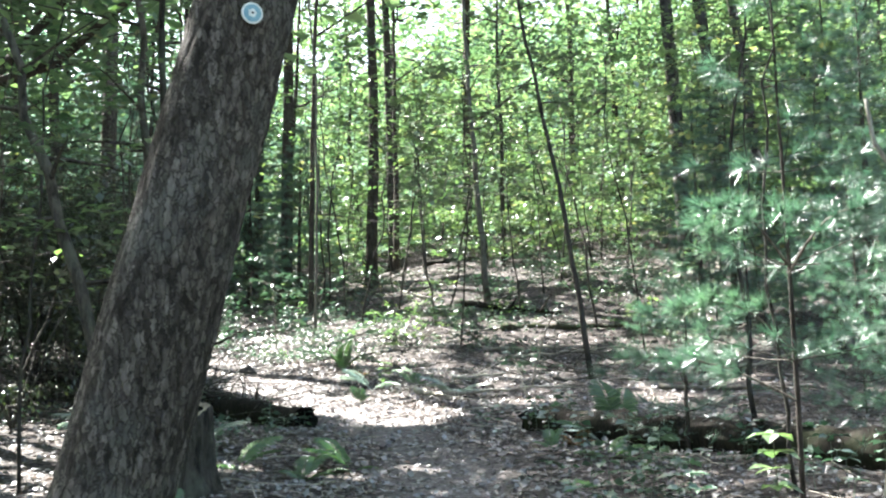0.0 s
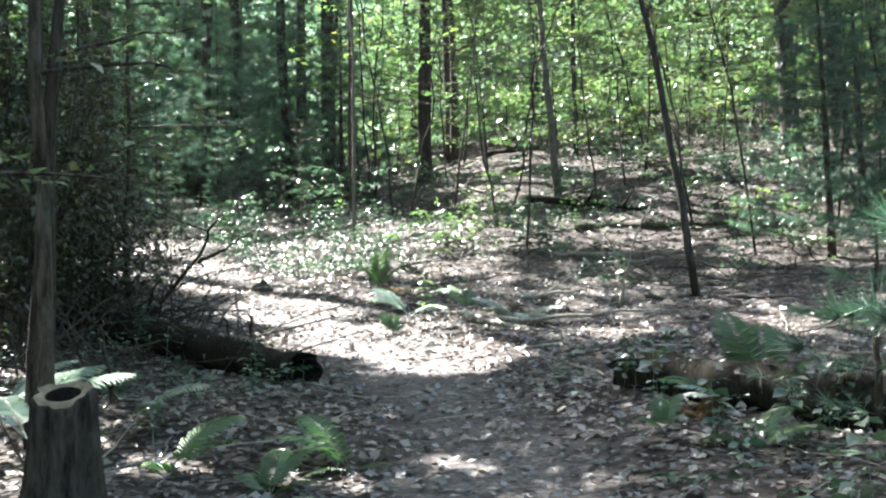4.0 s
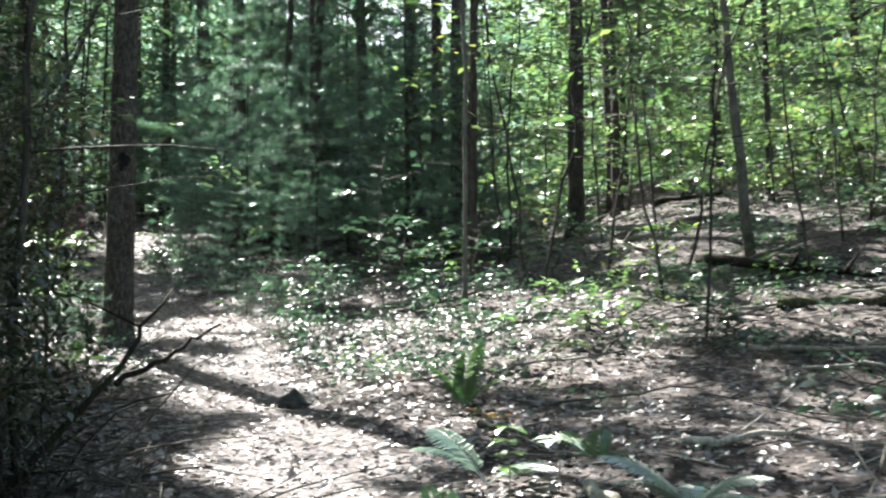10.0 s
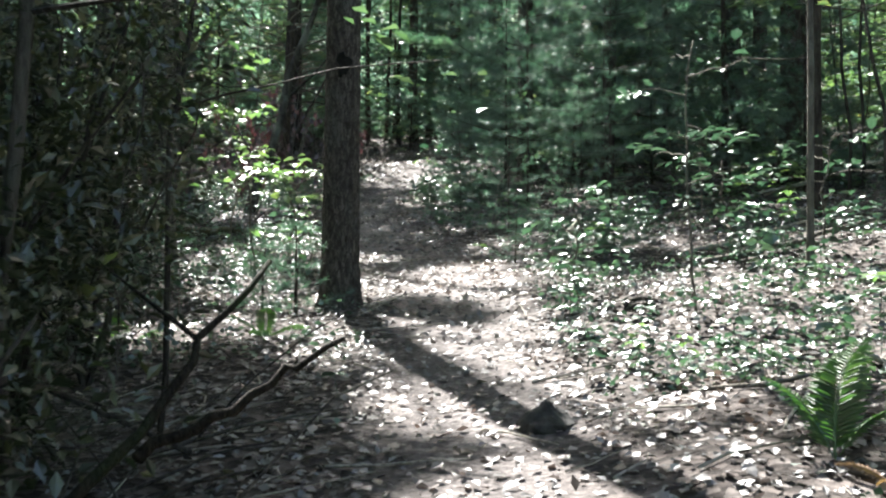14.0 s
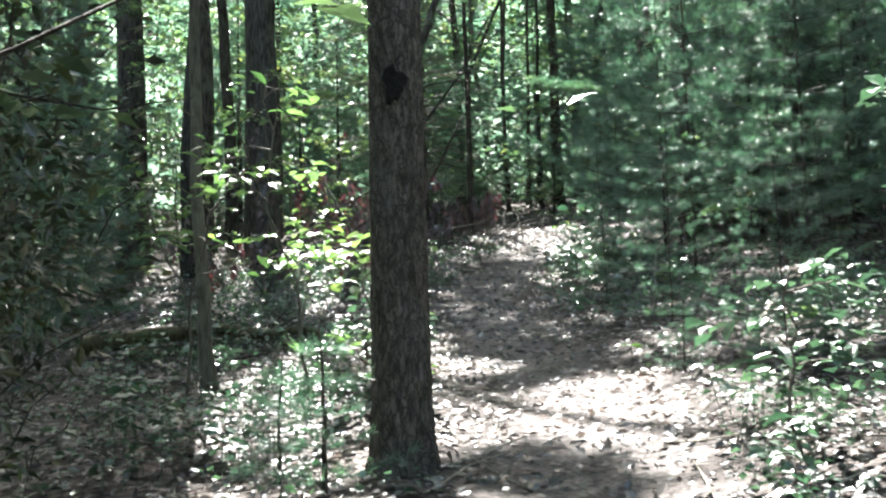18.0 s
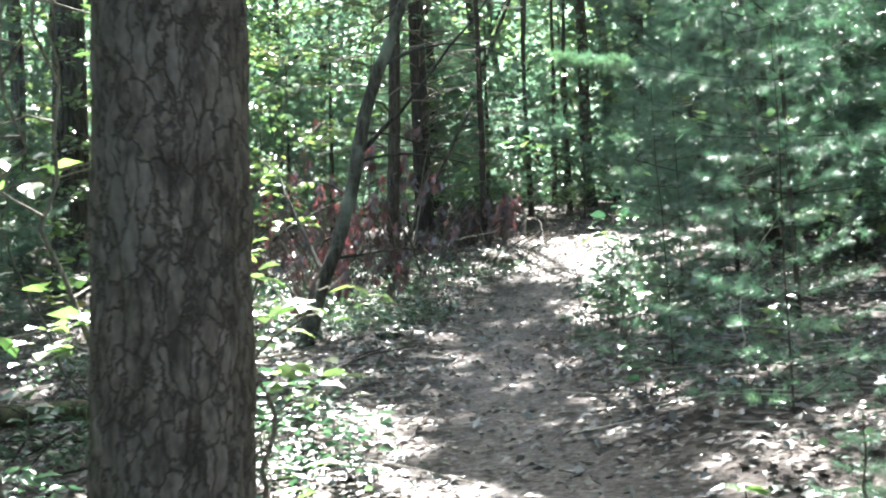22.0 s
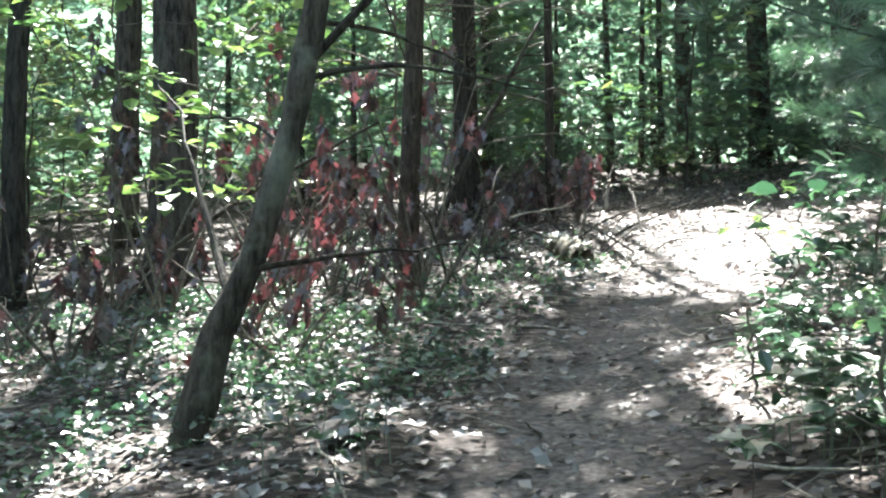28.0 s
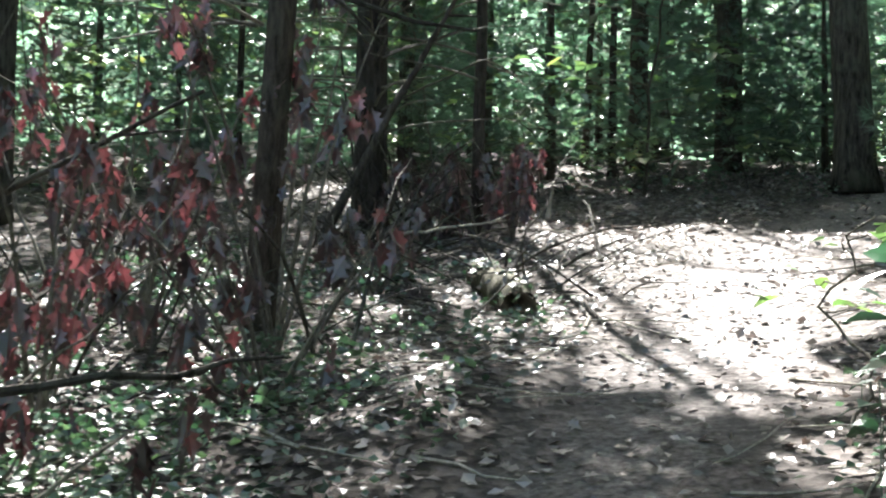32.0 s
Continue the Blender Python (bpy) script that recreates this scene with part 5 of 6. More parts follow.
def add_seedling(geo, x, y, which, size, r):
    h, n, leaf, tiers = LOW_SHAPES[which]
    z = float(gz(x, y))
    h, leaf = h * size, leaf * size
    lean = r.normal(0, 0.1, 2)
    tube(geo, [(x, y, z - 0.02), (x + lean[0] * h, y + lean[1] * h, z + h)], [0.003, 0.002], 3, 0, 1, cap=False)
    a = np.arange(n) * 2.4 + r.uniform(0, 6)
    zz = h * (1 - 0.6 * np.floor(np.arange(n) * tiers / n) / max(1, tiers))
    p = np.stack([x + lean[0] * zz + np.cos(a) * 0.02, y + lean[1] * zz + np.sin(a) * 0.02, z + zz], -1)
    scatter(geo, p, np.stack([np.cos(a), np.sin(a), r.uniform(-0.3, 0.2, n)], -1), r.normal(0, 0.42, (n, 3)) + (0, 0, 1), leaf * r.uniform(0.6, 1.25, n), r.uniform(0.8, 1.3, n), LOBED if which == 4 else OVAL)


r_ = np.random.default_rng(44)
ZONES = [((-3.6, 23.6), 2.2, 70, 0.9), ((-2.4, 21.4), 1.5, 34, 0.85), ((-8.6, 24.2), 1.6, 60, 0.8), ((-4.4, 22.2), 0.9, 26, 0.8), ((-7.8, 22.6), 0.9, 26, 0.8), ((-10.5, 26.0), 2.0, 60, 1.1), ((-5.4, 27.5), 1.6, 40, 1.0), ((-12.6, 30.4), 1.3, 40, 0.8), ((-9.5, 31.6), 0.9, 60, 1.1), ((-10.0, 32.6), 0.7, 40, 1.0),
         ((-10.6, 34.2), 1.0, 34, 1.2), ((-6.9, 20.2), 1.6, 45, 0.9), ((-7.6, 29.3), 1.3, 30, 1.0), ((-1.8, 22.4), 1.2, 30, 1.0), ((0.6, 20.5), 2.4, 28, 0.9), ((-2.0, 26.5), 2.5, 45, 1.1),
         ((0.6, 12.6), 0.5, 22, 0.8), ((1.4, 11.6), 0.7, 26, 0.8), ((2.2, 10.6), 0.7, 26, 0.9), ((-2.0, 12.9), 0.7, 22, 0.7), ((-3.0, 14.6), 0.8, 20, 0.8), ((1.6, 8.6), 0.8, 24, 0.9), ((-2.4, 11.6), 0.8, 10, 0.8), ((2.0, 26.0), 3.0, 35, 1.2), ((3.8, 28.0), 2.4, 70, 1.0), ((1.0, 24.0), 1.8, 36, 0.9), ((-14.5, 28.0), 2.0, 35, 1.1), ((3.0, 9.0), 1.0, 10, 1.0)]
joined = Geo()
for (cx, cy), rad, n, s in ZONES:
    tufts = np.array([cx, cy]) + r_.normal(0, rad * 0.65, (max(3, n // 7), 2))
    for i in range(n):
        x, y = tufts[int(r_.integers(0, len(tufts)))] + r_.normal(0, 0.22, 2)
        if trail_gap(x, y) < 0.75:
            continue
        w = r_.integers(0, 5)
        if i % 9 == 0:
            seedling(x, y, w, M_LIME if r_.random() < 0.3 else M_LOW, s * r_.uniform(0.7, 1.15), r_.uniform(0, 6.28))
        else:
            add_seedling(joined, x, y, w, s * r_.uniform(0.5, 1.25), r_)
tagged(part("undergrowth", joined, M_LOW), "young broad-leaved plants scattered over the leaf litter", "undergrowth", kind="stuff")
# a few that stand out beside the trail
for x, y, w, m, s, lab in [(-0.58, 16.6, 4, M_SUNFERN, 1.2, "pale broad-leaved seedling shining in the sun"), (1.85, 7.0, 3, M_LIME, 1.3, "pale broad-leaved seedling under a young pine"), (1.0, 6.6, 1, M_LOW, 1.2, "broad-leaved seedling under a young pine"), (0.5, 12.2, 2, M_SUNFERN, 0.9, "pale seedling beside the trail"), (-1.75, 22.2, 4, M_LIME, 1.3, "bright lime-green seedling beside the trail"), (-0.8, 16.2, 3, M_LIME, 0.95, "tall lime-green broad-leaved seedling by a white fern"),
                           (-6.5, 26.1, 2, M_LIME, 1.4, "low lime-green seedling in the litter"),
                           (-6.1, 26.0, 2, M_SUNFERN, 1.3, "pale sunlit seedling in the litter"), (-0.9, 20.6, 4, M_LIME, 1.4, "bright green broad-leaved seedling"), (-9.75, 30.5, 4, M_LOW, 1.0, "broad-leaved seedling beside the trail"),
                           (-9.5, 30.9, 1, M_LOW, 1.1, "broad-leaved seedling beside the trail"), (-10.2, 31.9, 3, M_LOW, 1.0, "broad-leaved seedling beside the trail")]:
    seedling(x, y, w, m, s, x, lab)


def low_cover():
    """The countless small-leaved plants of the forest floor."""
    r = np.random.default_rng(15)
    spots = [((-14.6, 33.2), 1.7, 5200), ((-12.9, 31.6), 0.9, 1900), ((-16.6, 35.6), 1.6, 2600), ((-9.2, 24.8), 1.4, 1900), ((-3.2, 23.4), 1.6, 1100), ((-13.6, 29.4), 1.2, 1800), ((-6.0, 28.6), 1.2, 1000),
             ((-10.6, 26.6), 1.5, 1800), ((-1.4, 24.0), 2.6, 900), ((2.0, 28.0), 4.0, 3400), ((1.5, 20.5), 2.6, 700), ((5.5, 25.0), 3.0, 1800), ((-2.2, 21.0), 1.2, 700), ((-9.6, 33.2), 1.2, 1200), ((-17.5, 31.0), 3.0, 2400), ((-5.0, 32.0), 3.5, 1500), ((5.0, 31.0), 4.0, 1500),
             ((-3.0, 30.0), 3.0, 1500), ((-14.5, 46.0), 4.0, 1500), ((-6.5, 20.5), 1.5, 700), ((-3.8, 13.5), 1.2, 500)]
    g = Geo()
    for (cx, cy), rad, n in spots:
        few = n // 45 + 2
        tx, ty, pick = r.normal(0, rad * 0.65, few), r.normal(0, rad * 0.65, few), r.integers(0, few, n)
        x, y = cx + tx[pick] + r.normal(0, 0.2, n), cy + ty[pick] + r.normal(0, 0.2, n)
        ok = trail_gap(x, y) > 0.62 + 0.2 * r.random(n)
        x, y = x[ok], y[ok]
        n = len(x)
        p = np.stack([x, y, gz(x, y) + r.uniform(0.02, 0.2, n)], -1)
        scatter(g, p, r.normal(0, 1, (n, 3)) * (1, 1, 0.2), r.normal(0, 0.75, (n, 3)) + (0, 0, 1), r.uniform(0.03, 0.07, n), r.uniform(0.9, 1.4, n), RHOMB)
    tagged(part("low_plants", g, M_LOW), "small-leaved green plants covering the forest floor", "undergrowth", kind="stuff")


low_cover()


# ---- the dark evergreen thicket beside the first bend ----
def shrub(x, y, h, seed, leaves=5200, rad=1.0, material=None, label="dark evergreen shrub with crooked stems and leathery leaves", leaf=0.066):
    r = np.random.default_rng(seed + 70)
    top = thing("shrub", x, y, float(gz(x, y)) - 0.03, label, "shrub", "evergreen thicket")
    cen = []
    for k in range(5):
        a = k * 1.3 + r.uniform(0, 0.6)
        s = np.linspace(0, 1, 7)
        ln = h * r.uniform(0.75, 1.05)
        q = np.stack([np.cos(a) * rad * 0.75 * s ** 1.3 + np.cumsum(r.normal(0, 0.04, 7)), np.sin(a) * rad * 0.75 * s ** 1.3 + np.cumsum(r.normal(0, 0.04, 7)), ln * s], -1)
        q[0, :2] *= 0.2
        part("stem", tube(Geo(), q, np.linspace(0.022, 0.006, 7), 6, 0.08, k), M_BARK, top)
        cen += [q[i] for i in (2, 3, 4, 5, 6)] + [q[3] + r.normal(0, 0.25, 3), q[5] + r.normal(0, 0.25, 3)]
    tw = Geo()
    for k in range(26):
        o = cen[int(r.integers(0, len(cen)))] * np.array([1, 1, r.uniform(0.25, 1)])
        d = unit(r.normal(0, 1, 3) * (1, 1, 0.6) + (0, 0, 0.25)) * r.uniform(0.3, 0.9)
        tube(tw, np.stack([o + d * u + r.normal(0, 0.03, 3) * (u > 0) for u in np.linspace(0, 1, 4)]), np.linspace(0.007, 0.002, 4), 4, 0, k, cap=False)
    part("branchwork", tw, M_BARK, top, kind="stuff")
    cen = np.array(cen)
    c = cen[r.integers(0, len(cen), leaves)]
    p = c + r.normal(0, 0.2, (leaves, 3)) * (1.2, 1.2, 0.9)
    p[:, 2] = np.maximum(p[:, 2], 0.1)
    lit = in_gap(p + np.array(top.location)) & (p[:, 2] > 0.5)
    p, c = p[~lit], c[~lit]
    leaves = len(p)
    way = unit(p - c) + r.normal(0, 0.4, (leaves, 3))
    part("foliage", scatter(Geo(), p, way, r.normal(0, 0.45, (leaves, 3)) + (0, 0, 1), leaf * r.uniform(0.7, 1.3, leaves), r.uniform(0.7, 1.0, leaves), RHOMB), material or M_DARKLEAF, top, kind="stuff")
    return top


for k, (x, y, h) in enumerate([(-4.7, 13.4, 1.9), (-4.3, 14.6, 2.8), (-5.3, 15.8, 3.0), (-6.4, 17.3, 3.1), (-7.6, 18.6, 3.0), (-5.9, 12.4, 3.2), (-6.2, 14.6, 3.4), (-7.8, 16.6, 3.4), (-5.0, 17.2, 1.9),
                               (-3.9, 15.6, 1.6), (-9.0, 19.4, 3.2), (-5.0, 10.8, 3.0), (-5.4, 9.2, 2.8), (-5.3, 17.9, 3.4), (-6.5, 19.8, 3.1), (-4.8, 16.3, 3.3), (-8.2, 21.0, 2.6)]):
    shrub(x, y, h, k)
for k, (x, y, h, d, ln) in enumerate([(-2.62, 11.0, 7.5, 0.1, (-0.06, 0)), (-2.85, 11.3, 8, 0.09, (0.02, 0)), (-3.95, 16.7, 7, 0.06, (-0.04, 0)), (-2.25, 9.05, 5.5, 0.12, (-0.33, 0.05))]):
    sapling(x, y, h, d, ln, 700 + k, 0.3, 500, 0.1, 1.3, M_LEAF, M_BARK, "thin dark-stemmed tree at the edge of the thicket")


# ---- fallen branches, stones, wood ----
def fallen_branch(pts, r0, material, label, seed, forks=0, lift=0.03):
    """A branch lying along ground points (x, y, height above ground)."""
    a = np.array(pts, float)
    s = np.linspace(0, 1, len(a))
    t = np.linspace(0, 1, 12)
    x, y, h = (np.interp(t, s, a[:, k]) for k in range(3))
    r = np.random.default_rng(seed)
    z = np.array([np.interp(t, s, gz(a[:, 0], a[:, 1]))]).ravel() + h + lift
    p = np.stack([x, y, z], -1) + r.normal(0, 0.012, (12, 3))
    top = thing("fallen_branch", p[0, 0], p[0, 1], p[0, 2], label, "branch")
    q = p - p[0]
    limb = part("limb", tube(Geo(), q, np.linspace(r0, r0 * 0.35, 12), 8, 0.06, seed), material, top, smooth=True)
    for k in range(forks):
        i = int(r.integers(3, 10))
        d = unit(q[i] - q[i - 1]) + r.normal(0, 0.6, 3)
        d[2] = abs(d[2]) * 0.5
        ln = r.uniform(0.2, 0.6)
        w = np.stack([q[i] + d * ln * u for u in np.linspace(0, 1, 4)])
        part("twig", tube(Geo(), w, np.linspace(r0 * 0.4, 0.003, 4), 5, 0.05, k), material, limb)
    return top


fallen_branch([(-3.5, 15.75, 0.1), (-3.08, 16.39, 0.74), (-3.01, 16.79, 1.14)], 0.024, M_ROT, "dark forked dead branch jutting up beside the trail", 1, 1)
fallen_branch([(-3.12, 16.33, 0.6), (-2.85, 16.47, 0.76), (-2.59, 16.59, 0.98)], 0.02, M_ROT, "dark dead branch jutting over the trail edge", 2, 0)
fallen_branch([(-0.42, 16.6, 0.0), (0.05, 15.7, 0.0)], 0.045, M_DEADWOOD, "short pale rotten branch on the leaves", 3)
fallen_branch([(1.10, 23.77, 0.03), (2.31, 23.74, 0.03), (3.66, 23.73, 0.03)], 0.085, M_MOSSLOG, "moss-grown fallen trunk on the slope", 4)
fallen_branch([(-1.46, 30.71, 0.03), (-0.38, 27.62, 0.03)], 0.06, M_DEADWOOD, "pale fallen branch on the slope", 5, 3)
fallen_branch([(-0.56, 35.08, 0.03), (0.96, 36.10, 0.03)], 0.11, M_ROT, "dark fallen trunk on the slope", 6, 2)
fallen_branch([(1.2, 33.5, 0.1), (2.6, 34.5, 0.6), (4.0, 35.5, 1.0)], 0.06, M_DEADWOOD, "pale dead limb propped on the slope", 7, 3)
fallen_branch([(0.28, 26.69, 0.03), (2.39, 24.97, 0.03)], 0.09, M_ROT, "dark fallen trunk on the slope", 8, 2)
fallen_branch([(5.0, 27.7, 0.1), (6.0, 27.4, 0.35), (7.2, 27.2, 0.2)], 0.12, M_DEADWOOD, "splintered pale wood of an uprooted trunk", 9, 5)
fallen_branch([(6.1, 27.3, 0.0), (6.3, 27.4, 0.5), (6.4, 27.4, 1.0)], 0.08, M_DEADWOOD, "splintered pale stub of an uprooted trunk", 10, 4)
fallen_branch([(1.2, 17.0, 0.0), (1.35, 17.3, 0.5), (1.65, 17.7, 1.1)], 0.02, M_TWIG, "dark bent stick standing in the litter", 11, 2)
fallen_branch([(1.05, 15.9, 0.0), (1.0, 15.95, 0.25), (0.93, 16.0, 0.45)], 0.01, M_DEADWOOD, "thin pale stick standing in the litter", 12)
fallen_branch([(-5.55, 26.1, 0.0), (-5.62, 26.5, 0.12), (-5.6, 27.0, 0.3)], 0.06, M_DEADWOOD, "short pale log standing out of the leaves", 13)
fallen_branch([(-1.35, 18.5, 0.0), (-1.15, 18.25, 0.03), (-0.9, 18.0, 0.0)], 0.03, M_TWIG, "grey branch lying on the leaves", 14, 1)
fallen_branch([(-11.6, 39.2, 0.1), (-9.9, 39.4, 0.25), (-7.6, 39.0, 0.15)], 0.13, M_ROT, "dark fallen trunk beneath the pines", 15, 1)
fallen_branch([(-8.0, 30.0, 0.0), (-8.15, 30.4, 0.45), (-8.0, 31.2, 1.0)], 0.008, M_DEADWOOD, "thin pale dead stem beside the trail", 16, 2)
fallen_branch([(-13.0, 26.2, 0.15), (-11.6, 26.7, 0.2), (-10.3, 26.9, 0.1)], 0.11, M_MOSSLOG, "mossy fallen log among low plants", 17)
fallen_branch([(-10.6, 33.6, 0.0), (-11.0, 34.6, 0.35), (-11.25, 35.4, 0.8)], 0.012, M_TWIG, "dark dead stem leaning over the trail edge", 18, 2)
fallen_branch([(-16.1, 40.3, 0.0), (-16.1, 40.35, 0.25), (-16.05, 40.35, 0.4)], 0.03, M_DEADWOOD, "small bleached stub beside the trail", 19)
fallen_branch([(-3.1, 10.9, 0.02), (-2.6, 10.5, 0.08), (-2.3, 10.0, 0.1)], 0.02, M_TWIG, "dead branch beside the stump", 20, 2)
for k in range(80):
    x, y = 1.5 + r_.normal(0, 3.5), r_.uniform(16, 34)
    if trail_gap(x, y) < 1.2 or x < trail_x(y):
        continue
    a, ln = r_.uniform(-0.6, 0.6), r_.uniform(0.6, 2.2)
    fallen_branch([(x, y, 0.0), (x + math.cos(a) * ln, y + math.sin(a) * ln, r_.uniform(0, 0.25))], r_.uniform(0.012, 0.04), M_DEADWOOD if r_.random() < 0.5 else M_TWIG, "dead branch lying on the leaf litter", 100 + k, 2)


def stone(x, y, w, h, seed, label):
    bm = bmesh.new()
    bmesh.ops.create_icosphere(bm, subdivisions=3, radius=1.0)
    for v in bm.verts:
        n = noise.noise(v.co * 1.3 + Vector((seed, 0, 0)))
        k = 1 + 0.35 * n
        tap = 1 - 0.45 * max(v.co.z, 0)
        v.co = Vector((v.co.x * w * k * tap, v.co.y * w * 0.8 * k * tap, v.co.z * h * k))
    me = bpy.data.meshes.new("stone")
    bm.to_mesh(me)
    bm.free()
    me.materials.append(M_STONE)
    ob = new("stone", me)
    ob.location = (x, y, float(gz(x, y)) + h * 0.25)
    ob.rotation_euler = (0, 0, seed)
    return tagged(ob, label, "stone")


stone(-3.15, 19.65, 0.17, 0.11, 1.0, "dark angular stone at the trail edge")
stone(-11.8, 30.6, 0.18, 0.07, 2.0, "grey flat stone half sunk in plants")
stone(-10.9, 29.4, 0.08, 0.04, 3.0, "small stone in the trail")


# ---- marks on the trees ----
def marker():
    """The round trail marker nailed to the oak."""
    zc = 3.27 - oz
    c = np.array([np.interp(zc, ocen[:, 2], ocen[:, k]) for k in range(3)]) + (ox, oy, oz)
    ang = 0.42
    d = np.array([math.sin(ang), -math.cos(ang), 0])
    rr = float(np.interp(zc, ocen[:, 2], orad))
    p = c + d * (rr + 0.022)
    top = thing("trail_marker", *p, "round blue and white metal trail marker nailed to a trunk", "trail marker")
    top.rotation_euler = (radians(90 + 3), radians(12), ang)
    for name, r0, z0, z1, m in (("rim", 0.046, 0.0, 0.004, M_WHITE), ("disc", 0.037, 0.004, 0.0055, M_BLUE), ("arrow", 0.02, 0.0055, 0.007, M_WHITE), ("nail", 0.005, 0.007, 0.01, M_BLACK)):
        bm = bmesh.new()
        bmesh.ops.create_cone(bm, cap_ends=True, segments=5 if name == "arrow" else 32, radius1=r0, radius2=r0 * 0.96, depth=z1 - z0, matrix=Matrix.Translation((0, 0, (z0 + z1) / 2)))
        me = bpy.data.meshes.new(name)
        bm.to_mesh(me)
        bm.free()
        me.materials.append(m)
        ob = new(name, me)
        ob.parent = disc if name in ("arrow", "nail") else top
        disc = ob if name == "disc" else None if name == "rim" else disc


marker()


def hollow():
    """The black scar on the trail tree, a rimmed hollow in the bark."""
    a0 = math.atan2(-4.6, 3.5)
    zc, g = 2.22, Geo()
    rows = []
    for i, q in enumerate((1.25, 1.0, 0.75, 0.4, 0.05)):
        row = []
        for t in np.linspace(0, 2 * np.pi, 24, endpoint=False):
            wob = 1 + 0.22 * math.sin(3 * t + 1) + 0.13 * math.sin(5 * t) + 0.1 * math.sin(9 * t)
            da, dz = 0.34 * q * wob * math.cos(t), 0.085 * q * wob * math.sin(t)
            rad = 0.157 + (0.004, 0.022, 0.018, 0.012, 0.01)[i]
            row.append((math.cos(a0 + da) * rad, math.sin(a0 + da) * rad, zc + dz))
        rows.append(row)
    v = np.array(rows)
    f = [(i * 24 + j, i * 24 + (j + 1) % 24, (i + 1) * 24 + (j + 1) % 24, (i + 1) * 24 + j) for i in range(4) for j in range(24)] + [tuple(96 + j for j in range(24))]
    part("hollow", g.add(v, f), M_BLACK, main, "near-black hollow in the bark")


hollow()


# ---- the leaning dead tree, hung with withered red-brown leaves ----
def hanging_leaves(geo, pts, n, spread_r, r, size=(0.09, 0.15)):
    """Dead oak leaves hanging in bunches from points."""
    pts = np.asarray(pts)
    c = pts[r.integers(0, len(pts), n // 8 + 1)] + r.normal(0, spread_r, (n // 8 + 1, 3)) - (0, 0, 0.03)
    p = np.repeat(c, 8, 0) + r.normal(0, 1, (8 * len(c), 3)) * (0.028, 0.028, 0.06)
    m = len(p)
    way = r.normal(0, 0.32, (m, 3)) + (0, 0, -1)
    return scatter(geo, p, way, r.normal(0, 1, (m, 3)), r.uniform(*size, m), r.uniform(0.65, 1.0, m), LOBED)


def limb_from(o, d, ln, r0, sag, seed, n=9):
    r = np.random.default_rng(seed)
    s = np.linspace(0, 1, n)
    q = np.array(o) + unit(np.array(d, float)) * ln * s[:, None] + np.array([0, 0, sag * ln]) * (s ** 2)[:, None] + np.cumsum(r.normal(0, 0.018 * ln, (n, 3)), 0) * s[:, None]
    return q, np.linspace(r0, r0 * 0.25, n)


def leaning_tree():
    x, y = -12.66, 30.36
    z = float(gz(x, y)) - 0.05
    top = thing("leaning_tree", x, y, z, "crooked leaning tree with dead limbs and withered red-brown leaves", "tree")
    s = np.array([0, 0.5, 1.0, 1.6, 2.4, 3.2, 4.2, 5.5, 7.0])
    path = np.stack([0.05 * s + 0.2 * np.maximum(s - 0.4, 0) ** 1.02 * 0.95, 0.05 * s + 0.17 * s, s], -1)
    path[1:, :2] += np.array([[0.05, 0], [0.1, 0.02], [0.05, 0.06], [-0.07, 0.03], [0.06, -0.05], [-0.03, 0.06], [0.12, 0], [0.05, 0.1]])
    rr = np.random.default_rng(4)
    h = np.linspace(0, 7, 60)
    fine = np.stack([np.interp(h, s, path[:, k]) for k in range(3)], -1)
    fine[1:, :2] = (fine[:-1, :2] + fine[1:, :2]) / 2 + np.cumsum(rr.normal(0, 0.006, (59, 2)), 0)
    girth = np.interp(h, s, [0.1, 0.08, 0.07, 0.066, 0.062, 0.056, 0.05, 0.04, 0.02]) * (1 + 0.12 * np.sin(h * 5.1) * np.sin(h * 2.3) + rr.normal(0, 0.03, 60))
    part("trunk", tube(Geo(), fine, girth, 18, 0.1, 4), M_LICHEN, top, smooth=True)
    r = np.random.default_rng(66)
    for k, (h, d, ln, r0, sag) in enumerate([(2.0, (0.75, 0.35, 0.75), 2.2, 0.026, 0.15), (0.7, (-0.8, 0.4, 0.75), 1.9, 0.028, 0.1), (1.5, (-0.75, 0.2, 0.55), 1.3, 0.016, -0.35), (1.9, (0.5, 0.9, 0.35), 1.4, 0.017, -0.3), (2.5, (-0.4, 0.9, 0.4), 1.6, 0.016, -0.5), (2.9, (0.9, 0.5, 0.5), 1.4, 0.015, -0.35),
                                             (1.1, (-0.9, 0.5, 0.3), 1.3, 0.022, -0.3), (3.4, (-0.8, 0.5, 0.5), 1.5, 0.014, -0.5), (2.2, (0.15, 1.0, 0.2), 1.5, 0.015, -0.35), (0.9, (0.4, 1, 0.3), 1.3, 0.02, -0.2)]):
        o = np.array([np.interp(h, s, path[:, j]) for j in range(3)])
        q, rad = limb_from(o, d, ln, r0, sag, k)
        part("limb", tube(Geo(), q, rad, 7, 0.06, k), M_BARK, top)
    part("crown", crown_leaves(Geo(), path[-3:], 0.9, 380, 0.14, r, sun_gaps=False), M_LEAF, top, kind="stuff")
    return top


leaning_tree()


